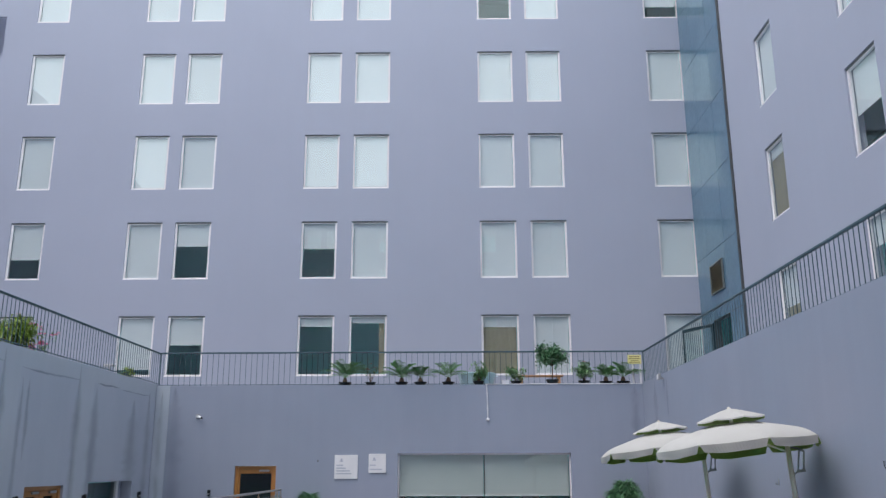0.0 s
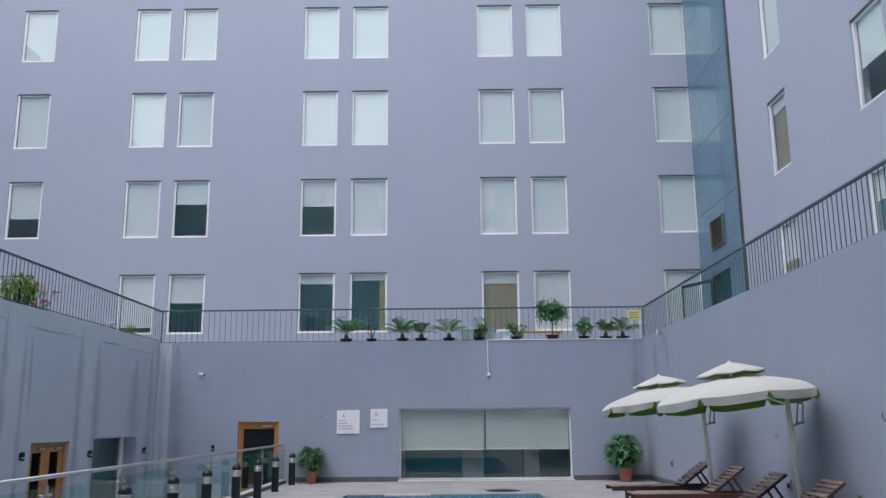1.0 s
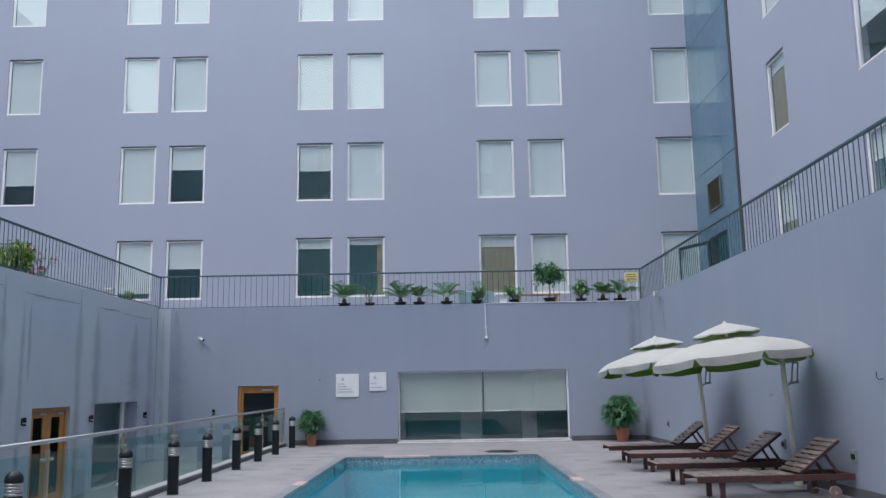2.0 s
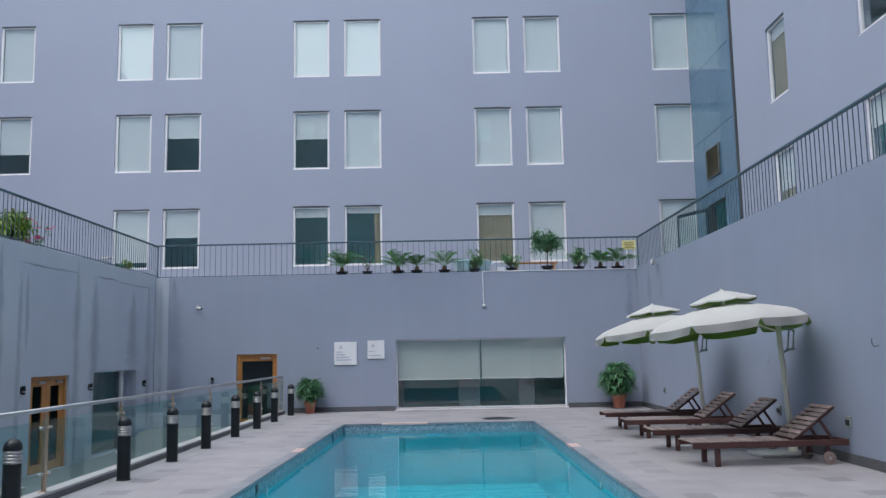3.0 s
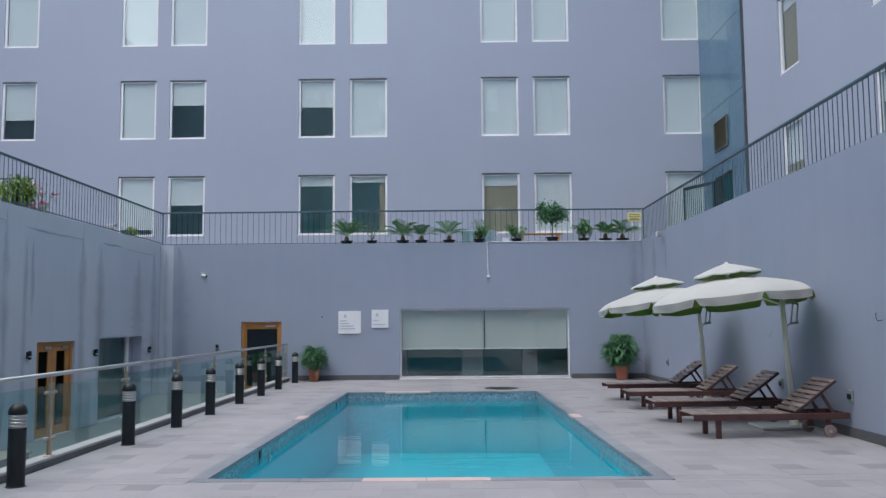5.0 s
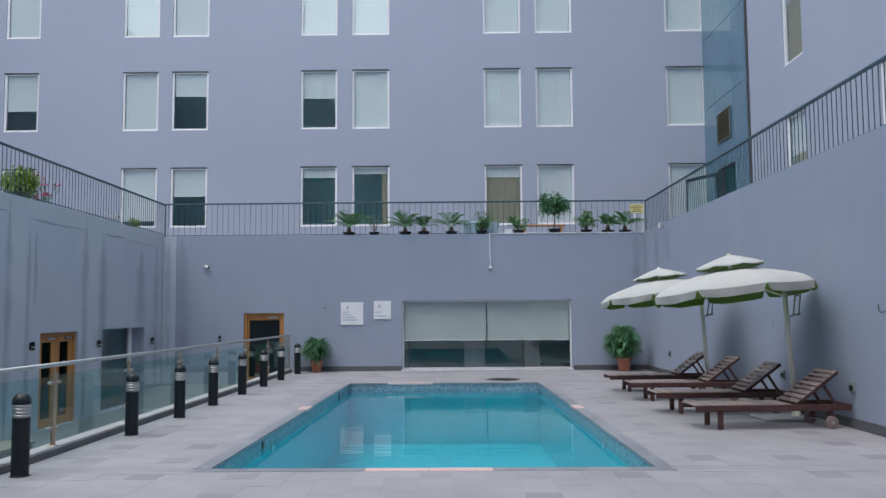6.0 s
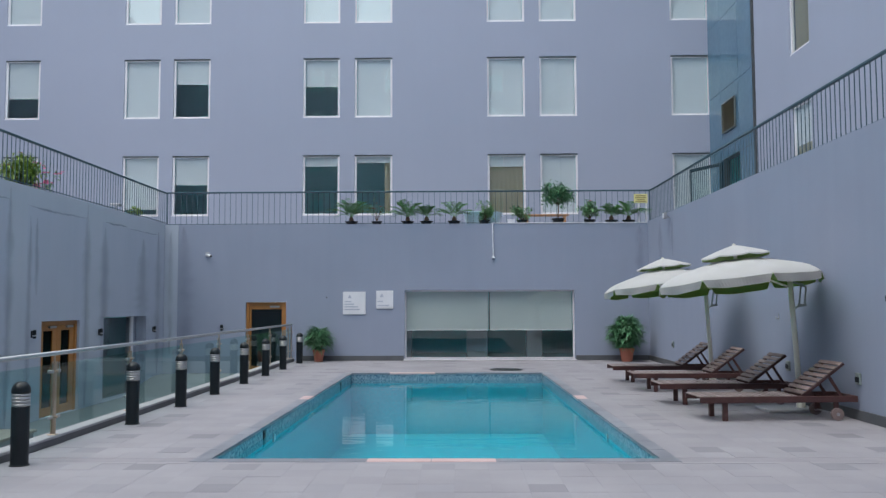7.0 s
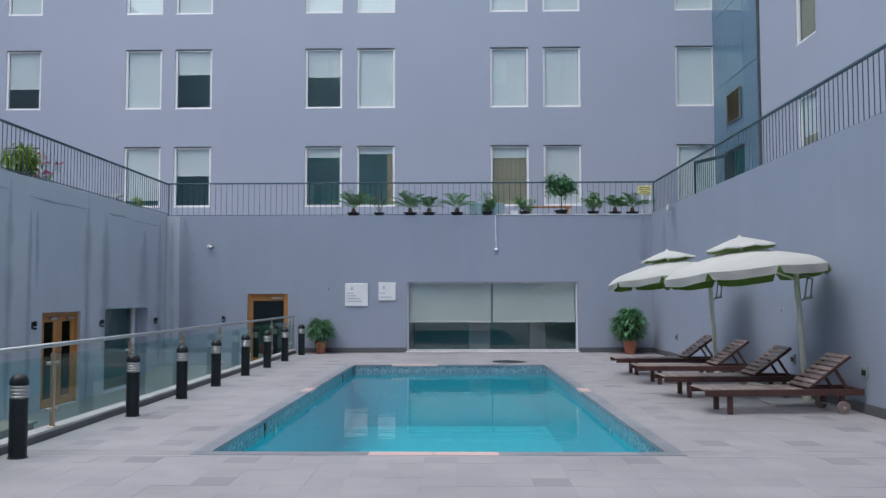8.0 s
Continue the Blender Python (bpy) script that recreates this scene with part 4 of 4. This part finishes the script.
def lady_palm(m, r, h, top, spread, n, seed):
    rng = random.Random(seed)
    o = thing("potted_palm", "bushy dark green palm in a terracotta pot on the deck", "potted plant", m, "palms by the wide window")
    pot(o, r, h, TERRACOTTA, "terracotta pot")
    bm, st = B(), B()
    for k in range(n):
        a = rng.uniform(0, 2 * math.pi)
        q = rng.random() ** 0.6
        z = h + (top - h) * rng.uniform(0.05, 0.86)
        reach = spread * q * math.sin(math.pi * min(1, max(0.12, (z - h) / (top - h) * 0.9 + 0.12))) * 0.7
        hubp = Vector((reach * math.cos(a), reach * math.sin(a), z))
        if k % 3 == 0:
            rod(st, (0.3 * r * math.cos(a), 0.3 * r * math.sin(a), h * 0.9), hubp, 0.006, 0.003, 5)
        for j in range(rng.randint(5, 8)):
            b = a + rng.uniform(-1.3, 1.3)
            e = rng.uniform(-0.15, 0.9)
            blade(bm, hubp, Vector((math.cos(b), math.sin(b), e)), rng.uniform(0.20, 0.36), rng.uniform(0.040, 0.060), rng.uniform(0.15, 0.7))
    tagged(part("stems", st, BARK, o), kind="stuff")
    tagged(part("crown", bm, LEAF, o, "long narrow drooping leaves"), kind="stuff")
    return o


lady_palm(pose(-4.12, 24.52, 0.004), 0.18, 0.36, 1.08, 0.46, 150, 3)
lady_palm(pose(5.05, 24.33, 0.004), 0.22, 0.40, 1.42, 0.66, 300, 5)


def cycad(m, reach, n, seed, height=0.22):
    rng = random.Random(seed)
    o = thing("cycad", "small cycad with arching fronds in a low black pot", "potted plant", m, "plants on the terrace edge")
    pot(o, 0.2, 0.10, BLACK, "low black plastic pot")
    part("trunk", lathe(B(), [(0.06, 0.09), (0.075, 0.15), (0.055, height), (0.02, height + 0.03)], 12), BARK, o)
    bm = B()
    for k in range(n):
        a = 2 * math.pi * k / n + rng.uniform(-0.2, 0.2)
        e = rng.uniform(0.5, 2.6)
        way = Vector((math.cos(a), math.sin(a), e)).normalized()
        L = reach * rng.uniform(0.8, 1.1)
        acr = Vector((-math.sin(a), math.cos(a), 0))
        last = None
        for j in range(11):
            s = j / 10
            c = Vector((0, 0, height)) + way * (L * s) - Vector((0, 0, 1)) * (0.42 * L * s * s)
            if last is not None:
                rod(bm, last, c, 0.004, 0.003, 4)
            if j > 1:
                for sg in (-1, 1):
                    blade(bm, c, acr * sg + way * 0.7 + Vector((0, 0, 0.15)), 0.24 * (1.15 - s * 0.7), 0.052, 0.25, 2)
            last = c
    tagged(part("crown", bm, FROND, o, "feathery green fronds"), kind="stuff")
    return o


def leafy(m, name, label, r, pot_r, pot_h, crown_z, n, mat, seed, flowers=0, petal=None, potmat=None, trunk=0.0, squash=1.0):
    """A pot with branching stems and a loose crown of small leaves; flowers on top if wanted."""
    rng = random.Random(seed)
    o = thing(name, label, "potted plant", m, "plants on the terrace edge")
    pot(o, pot_r, pot_h, potmat or BLACK)
    st, bm, fl = B(), B(), B()
    fork = Vector((0, 0, pot_h + trunk))
    if trunk:
        rod(st, (0, 0, pot_h * 0.9), fork + Vector((0.01, 0, 0)), 0.022, 0.016, 8)
    tips = []
    for k in range(max(10, n // 26)):
        a, u = rng.uniform(0, 2 * math.pi), rng.uniform(-0.85, 1)
        q = rng.uniform(0.45, 0.95)
        s = math.sqrt(max(0, 1 - u * u))
        tip = Vector((r * q * s * math.cos(a), r * q * s * math.sin(a), crown_z + r * squash * q * u))
        rod(st, fork if trunk else Vector((0, 0, pot_h * 0.9)), tip, 0.006, 0.003, 5)
        tips.append(tip)
    for k in range(n):
        c = rng.choice(tips) + Vector([rng.gauss(0, r * 0.16) for _ in range(3)])
        d = Vector((rng.gauss(0, 1), rng.gauss(0, 1), rng.gauss(0.3, 0.8)))
        blade(bm, c, d, rng.uniform(0.08, 0.13), rng.uniform(0.045, 0.075), rng.uniform(0.1, 0.5), 2)
    for k in range(flowers):
        c = rng.choice(tips) * 1.0 + Vector((rng.gauss(0, r * 0.12), rng.gauss(0, r * 0.12), rng.uniform(0.02, 0.1)))
        for j in range(5):
            a = 2 * math.pi * j / 5 + k
            blade(fl, c, Vector((math.cos(a), math.sin(a), 0.5)), 0.065, 0.06, 0.2, 2)
    tagged(part("stems", st, BARK, o), kind="stuff")
    tagged(part("crown", bm, mat, o), kind="stuff")
    if flowers:
        tagged(part("flowers", fl, petal, o), kind="stuff")
    else:
        fl.free()
    return o


PY, PZ = FAR + 0.19, TOP
for k, (x, reach, n) in enumerate(((-3.23, 0.98, 28), (-1.48, 0.92, 28), (-0.90, 0.62, 15), (-0.04, 0.90, 18), (4.81, 0.66, 18), (5.34, 0.80, 20))):
    cycad(pose(x, PY, PZ, 0, 0, 40 * k), reach, n, 20 + k)
leafy(pose(-2.44, PY, PZ), "flower_pot", "thin shrub with red-brown shoots in a black pot", 0.30, 0.17, 0.1, 0.50, 30, LEAFM, 31, 5, PETALO)
leafy(pose(0.89, PY, PZ), "shrub_pot", "dense small-leaved green shrub in a black pot", 0.29, 0.17, 0.12, 0.42, 420, LEAFM, 32)
leafy(pose(2.05, PY, PZ), "shrub_pot", "loose green shrub with orange buds in a pot", 0.28, 0.17, 0.12, 0.40, 380, LEAFM, 33, 6, PETALO)
leafy(pose(4.14, PY, PZ), "shrub_pot", "dense dark green shrub in a black pot", 0.32, 0.18, 0.12, 0.42, 520, LEAFM, 34, 3, PETAL)
leafy(pose(3.17, PY + 0.02, PZ), "small_tree", "small tree with a round leafy crown on a thin trunk", 0.48, 0.2, 0.16, 0.92, 1700, LEAF, 35, trunk=0.42, squash=0.8)
leafy(pose(-9.32, 16.95, TOP), "shrub_pot", "large yellow-green shrub with orange flowers by the railing", 0.38, 0.22, 0.08, 0.40, 1500, LEAFY, 36, 26, PETALO, TERRACOTTA)
leafy(pose(-9.30, 17.95, TOP), "flower_pot", "pink-flowered plant beside the terrace railing", 0.40, 0.16, 0.08, 0.36, 90, LEAFM, 37, 60, PETAL)
leafy(pose(-9.30, 23.4, TOP), "flower_pot", "low yellow-green plant by the terrace railing", 0.2, 0.15, 0.1, 0.22, 160, LEAFY, 38)

# ---- small things on the terrace ----
s = thing("warning_sign", "yellow notice board on a white metal stand", "sign", pose(5.70, FAR + 0.10, TOP))
part("board", box(B(), -0.21, -0.012, 0.62, 0.21, 0.012, 0.90, 0.004), YELLOW, s, "yellow board")
for z, a in ((0.84, 0.15), (0.78, 0.17), (0.72, 0.12), (0.67, 0.16)):
    part("text_bar", box(B(), -a, -0.0165, z - 0.012, a, -0.0125, z + 0.012), BROWNPRINT, s)
for x in (-0.06, 0.17):
    part("leg", box(B(), x - 0.03, 0.013, 0.0, x + 0.03, 0.04, 0.88, 0.004), PVC, s, "white leg")
bench = thing("bench", "light brown wooden bench behind the terrace plants", "bench", pose(2.95, FAR + 1.6, TOP - 0.01))
for k in range(4):
    part("plank", box(B(), -0.75, 0.1 * k, 0.42, 0.75, 0.1 * k + 0.085, 0.46, 0.006), LIGHTWOOD, bench)
for x in (-0.65, 0.58):
    for y in (0.02, 0.30):
        part("leg", box(B(), x, y, 0, x + 0.07, y + 0.06, 0.42, 0.005), LIGHTWOOD, bench)
tub = thing("tub", "pale blue plastic tub on the terrace", "tub", pose(0.86, FAR + 0.95, TOP - 0.01))
bm = B()
lathe(bm, [(0.50, 0), (0.60, 0.40), (0.63, 0.41), (0.63, 0.44), (0.58, 0.44), (0.48, 0.05)], 28)
part("shell", bm, PALEBLUE, tub)
part("handle", box(B(), 0.59, -0.08, 0.34, 0.66, 0.08, 0.37, 0.006), PALEBLUE, tub)

bx = thing("small_box", "small white plastic box among the terrace plants", "box", pose(1.72, FAR + 0.2, TOP))
part("body", box(B(), -0.11, -0.07, 0, 0.11, 0.07, 0.13, 0.01), WHITE, bx)
part("lid", box(B(), -0.12, -0.08, 0.131, 0.12, 0.08, 0.15, 0.006), WHITE, bx)

# white cap strip and drain pipe on the far parapet
structure("trim_cap", box(B(), 1.10, FAR - 0.02, TOP, RIGHT, FAR + 0.05, TOP + 0.025, 0.005), WHITE, "thin white strip on the parapet edge")
pipe = thing("drain_pipe", "thin white pipe down the wall ending in a spout", "pipe")
part("tube", rod(B(), (1.13, FAR - 0.03, TOP + 0.02), (1.15, FAR - 0.03, 3.17), 0.016), WHITE, pipe)
part("spout", lathe(B(), [(0.02, 0.06), (0.05, 0.03), (0.055, 0.0), (0.02, -0.02)], 14, (1.15, FAR - 0.045, 3.11)), WHITE, pipe)
for z in (3.9, 3.45):
    part("clip", box(B(), 1.11, FAR - 0.05, z, 1.17, FAR, z + 0.025, 0.004), WHITE, pipe)

# ---- things on the walls ----
for x0, x1, z0, z1, bars, lab in ((-3.453, -2.76, 1.408, 2.097, ((1.78, 0.12, 0.35), (1.70, 0.14, 0.5), (1.62, 0.12, 0.72), (1.54, 0.14, 0.8)), "white square notice board with faded grey print"), (-2.435, -1.917, 1.578, 2.129, ((1.78, 0.12, 0.4), (1.66, 0.12, 0.85)), "smaller white notice board with faded print")):
    s = thing("notice_board", lab, "sign", group="notice boards")
    part("board", box(B(), x0, FAR - 0.035, z0, x1, FAR, z1, 0.006), WHITE, s)
    w = x1 - x0
    for z, a, f in bars:
        part("text_bar", box(B(), x0 + 0.08 * w, FAR - 0.039, z, x0 + 0.08 * w + 0.82 * w * f, FAR - 0.0355, z + 0.035), MARK, s)
    part("emblem", prism(B(), [(0, 0), (0.11, 0), (0.07, 0.1), (0.04, 0.1)], 0, 0.003), MARK, s).matrix_basis = pose(x0 + 0.22 * w, FAR - 0.0355, z1 - 0.2, 90)


def wall_lamp(m):
    o = thing("wall_lamp", "small black wall lamp beside the doors", "wall lamp", m, "lamps beside the doors")
    part("bracket", box(B(), -0.05, -0.03, -0.1, 0.05, 0, 0.1, 0.006), BLACK, o)
    part("shade", lathe(B(), [(0.035, -0.12), (0.05, -0.1), (0.05, 0.1), (0.03, 0.12)], 14, (0, -0.085, 0)), BLACK, o)
    part("lens", lathe(B(), [(0.036, -0.06), (0.053, -0.06), (0.053, -0.02), (0.036, -0.02)], 14, (0, -0.085, 0)), STEEL, o)
    return o


first = wall_lamp(pose(-7.165, FAR, 1.02) @ Matrix.Diagonal((0.75, 0.75, 0.75, 1)))
for y, z in ((16.91, 1.1), (20.2, 1.04), (24.05, 1.0)):
    copy_thing(first, pose(LEFT + 0.036 if y == 20.2 else LEFT, y, z, 0, 0, 90))

c = thing("security_camera", "white bullet security camera on the far wall", "camera", pose(-7.57, FAR, 3.24) @ Matrix.Diagonal((0.8, 0.8, 0.8, 1)))
part("mount", box(B(), -0.16, -0.05, -0.05, -0.06, 0, 0.06, 0.01), WHITE, c)
part("arm", rod(B(), (-0.11, -0.04, 0.02), (0.02, -0.16, -0.02), 0.018), WHITE, c)
part("barrel", rod(B(), (-0.05, -0.12, 0.0), (0.11, -0.26, -0.06), 0.05, seg=16), WHITE, c)
part("lens", rod(B(), (0.11, -0.26, -0.06), (0.122, -0.271, -0.064), 0.042, seg=16), BLACK, c)
part("hood", box(B(), -0.14, -0.09, 0.08, 0.0, 0.0, 0.1, 0.008), STEEL, c)


def socket(m):
    o = thing("socket_box", "dark weatherproof socket box low on the wall", "socket", m, "sockets on the lounger wall")
    part("box", box(B(), -0.07, -0.035, -0.085, 0.07, 0, 0.085, 0.008), CRANK, o)
    part("lid", box(B(), -0.06, -0.046, -0.05, 0.06, -0.036, 0.03, 0.004), BLACK, o, "dark socket flap")
    return o


first = socket(pose(RIGHT, 22.15, 0.6, 0, 0, -90))
for y in (14.19, 11.57):
    copy_thing(first, pose(RIGHT, y, 0.6, 0, 0, -90))
hk = thing("wall_hook", "small metal hook on the painted wall", "hook", pose(RIGHT, 14.6, 1.46, 0, 0, -90))
part("plate", box(B(), -0.012, -0.008, -0.06, 0.012, 0, 0.06, 0.003), STEEL, hk)
part("prong", rod(rod(B(), (0, -0.005, -0.03), (0, -0.05, -0.04), 0.006), (0, -0.05, -0.04), (0, -0.055, 0.0), 0.006), STEEL, hk)
wb = thing("wall_bolt", "small dark rusty bolt stuck in the painted wall", "bolt", pose(-3.954, FAR, 1.925))
part("shaft", rod(B(), (0, 0.01, 0), (0, -0.05, 0), 0.012), SKIRT, wb)
part("nut", rod(B(), (0, -0.02, 0), (0, -0.035, 0), 0.028, seg=6), SKIRT, wb)
hk = thing("cable_stub", "short dark cable end hanging from the wall", "cable", pose(RIGHT, 10.6, 1.72, 0, 0, -90))
part("cable", rod(rod(rod(B(), (-0.12, -0.01, 0.08), (-0.10, -0.02, 0.01), 0.006), (-0.10, -0.02, 0.01), (-0.03, -0.03, -0.03), 0.006), (-0.03, -0.03, -0.03), (0.08, -0.02, -0.02), 0.006), JOINT, hk)
fl = thing("floodlight", "small grey floodlight on the parapet corner", "floodlight", pose(RIGHT, 22.3, TOP - 0.1, 0, 0, -90))
part("bracket", bar(B(), (0, 0, -0.02), (0, -0.1, 0.02), 0.03, 0.03), STEEL, fl)
part("housing", box(B(), -0.10, -0.17, -0.04, 0.10, -0.09, 0.12, 0.012), STEEL, fl)
part("lens", box(B(), -0.085, -0.178, -0.025, 0.085, -0.171, 0.105), WHITE, fl)
lm = thing("path_lamp", "small grey lamp post by the terrace railing", "lamp", pose(-9.25, 21.85, TOP - 0.01))
part("post", rod(B(), (0, 0, 0), (0, 0, 0.24), 0.03), STEEL, lm)
part("head", box(B(), -0.13, -0.09, 0.24, 0.13, 0.09, 0.31, 0.015), STEEL, lm)

lp = thing("low_platform", "low concrete platform with a tan wooden top on the sunken walk", "platform", pose(-8.2, 13.6, LOW))
part("base", box(B(), -0.68, -0.68, 0, 0.66, 0.66, 0.2, 0.008), CONCRETE, lp)
for k in range(5):
    part("plank", box(B(), -0.70, -0.70 + 0.28 * k, 0.201, 0.70, -0.43 + 0.28 * k, 0.25, 0.006), TANWOOD, lp)

# drain cover and pool fittings
dc = thing("drain_cover", "dark round metal drain cover in the deck", "drain cover", pose(1.30, 21.25, 0.004))
part("frame", lathe(B(), [(0.44, 0), (0.44, 0.006), (0.40, 0.008)], 32), SKIRT, dc)
part("lid", lathe(B(), [(0.40, 0.0), (0.40, 0.010), (0.02, 0.012)], 32), BLACK, dc)
for y in (11.1, 18.5):
    sk = thing("skimmer_inlet", "small black inlet in the mosaic band", "pool inlet", pose(side(y, 0), y, -0.12))
    part("cover", box(B(), 0.0, -0.07, -0.06, 0.012, 0.07, 0.06, 0.003), BLACK, sk)
    part("flap", box(B(), 0.012, -0.05, -0.04, 0.018, 0.05, 0.03, 0.002), JOINT, sk)
for w_, tilt in ((0, 90), (1, -90)):
    ul = thing("pool_light", "small round white underwater light on the pool wall", "pool light", pose(side(11.7, w_), 11.7, -0.26, 0, tilt, 0), "pool lights")
    part("rim", lathe(B(), [(0.065, 0.0), (0.065, 0.012), (0.055, 0.018)], 20), STEEL, ul)
    part("lens", lathe(B(), [(0.054, 0.0), (0.054, 0.018), (0.02, 0.026)], 20), WHITE, ul)

# ---- deck, coping and tiles ----
OUT = 0.17
deck = structure("floor_deck", B(), GROUT, "light grey granite tiled pool deck")
bm = B()
o0, o1 = NX0 - OUT, NX1 + OUT
e0, e1 = FX0 - OUT, FX1 + OUT
prism(bm, [(KERB - 0.02, BACK), (RIGHT, BACK), (RIGHT, NY - 0.02), (KERB, NY - 0.02)], -0.6, 0.0)
prism(bm, [(KERB, FY + 0.02), (RIGHT, FY + 0.02), (RIGHT, FAR), (KERB, FAR)], -0.6, 0.0)
prism(bm, [(KERB, NY - 0.02), (NX0 - 0.12, NY - 0.02), (FX0 - 0.12, FY + 0.02), (KERB, FY + 0.02)], -0.6, 0.0)
prism(bm, [(NX1 + 0.12, NY - 0.02), (RIGHT, NY - 0.02), (RIGHT, FY + 0.02), (FX1 + 0.12, FY + 0.02)], -0.6, 0.0)
bm.to_mesh(deck.data)
bm.free()

# coping stones
ring_c = tagged(new("pool_coping"), "blue-grey stone coping with a few pink stones", "coping", kind="structure")


def coping(quad, mat):
    part("coping_stone", prism(B(), quad, -0.034, 0.006), mat, ring_c)


g = 0.004
n = 20
for k in range(n):
    ya, yb = NY + (FY - NY) * k / n, NY + (FY - NY) * (k + 1) / n
    ym = (ya + yb) / 2
    for w_ in (0, 1):
        sg = -1 if w_ == 0 else 1
        mat = PINK if (14.2 < ym < 15.4 and k % 2 == 0) else COPING
        q = [(side(ya, w_) - sg * 0.02, ya + g), (side(ya, w_) + sg * OUT, ya + g), (side(yb, w_) + sg * OUT, yb - g), (side(yb, w_) - sg * 0.02, yb - g)]
        coping(q if sg > 0 else q[::-1], mat)
n = 9
for k in range(n):
    s0, s1 = k / n, (k + 1) / n
    near = (0, 0.11, 0.23, 0.361, 0.493, 0.626, 0.72, 0.82, 0.91, 1)
    xa, xb = o0 + (o1 - o0) * near[k], o0 + (o1 - o0) * near[k + 1]
    coping([(xa + g, NY - OUT), (xb - g, NY - OUT), (xb - g, NY + 0.02), (xa + g, NY + 0.02)], PINK if k in (3, 4) else COPING)
    xa, xb = e0 + (e1 - e0) * s0, e0 + (e1 - e0) * s1
    coping([(xa + g, FY - 0.02), (xb - g, FY - 0.02), (xb - g, FY + OUT), (xa + g, FY + OUT)], PINK if k in (2, 3) else COPING)

# granite tiles, each cut where it meets the coping
T = 0.345
rng = random.Random(11)
tile_mesh, accent_mesh = None, None
field, accents = B(), B()
count = 0
X0, Y0 = -3.27 - T / 2 - 6 * T, 7.05 - T / 2   # one corner of the laying grid; every third tile is dark
ny0 = int(math.floor((BACK - Y0) / T))
for j in range(ny0, int((FAR - Y0) / T) + 1):
    ya, yb = Y0 + j * T, min(Y0 + (j + 1) * T, FAR)
    ya = max(ya, BACK)
    spans = [(KERB, RIGHT)]
    lo, hi = NY - OUT - 0.004, FY + OUT + 0.004
    if yb > lo and ya < hi:
        if ya < lo - 0.02:
            yb = lo
        elif yb > hi + 0.02:
            ya = hi
        else:
            ya, yb = max(ya, lo), min(yb, hi)
            spans = [(KERB, min(side(ya, 0), side(yb, 0)) - OUT - 0.004), (max(side(ya, 1), side(yb, 1)) + OUT + 0.004, RIGHT)]
    if yb - ya < 0.03:
        continue
    for s0, s1 in spans:
        k0, k1 = int(math.floor((s0 - X0) / T)), int(math.ceil((s1 - X0) / T))
        for k in range(k0, k1):
            xa, xb = max(X0 + k * T, s0), min(X0 + (k + 1) * T, s1)
            if xb - xa < 0.03:
                continue
            full = abs(xb - xa - T) < 1e-4 and abs(yb - ya - T) < 1e-4
            dz = rng.uniform(-0.0012, 0.0012)
            dark = k % 3 == 0 and j % 3 == 0
            if dark and full and ya > 4.0:
                mm = pose(xa + T / 2, ya + T / 2, dz, 0, 0, 0)
                if accent_mesh is None:
                    accent_mesh = part("accent_tile", box(B(), -T / 2 + 0.0006, -T / 2 + 0.0006, -0.02, T / 2 - 0.0006, T / 2 - 0.0006, 0.002, 0.001), DARKTILE, deck, "darker grey granite tile")
                    accent_mesh.matrix_basis = mm
                else:
                    again("accent_tile", accent_mesh, deck, mm)
            elif full and 6.0 <= ya < 12.8 and count < 300:
                count += 1
                mm = pose(xa + T / 2, ya + T / 2, dz, rng.uniform(-0.12, 0.12), rng.uniform(-0.12, 0.12), 0)
                if tile_mesh is None:
                    tile_mesh = part("tile", box(B(), -T / 2 + 0.0006, -T / 2 + 0.0006, -0.02, T / 2 - 0.0006, T / 2 - 0.0006, 0.002, 0.001), TILE, deck)
                    tile_mesh.matrix_basis = mm
                else:
                    again("tile", tile_mesh, deck, mm)
            else:
                prism(accents if dark else field, [(xa + 0.0006, ya + 0.0006), (xb - 0.0006, ya + 0.0006), (xb - 0.0006, yb - 0.0006), (xa + 0.0006, yb - 0.0006)], -0.02, 0.002 + dz)
fo = part("tile_field", field, TILES, deck)
tagged(fo, kind="stuff")
ao = part("accent_field", accents, DARKTILE, deck)
tagged(ao, kind="stuff")
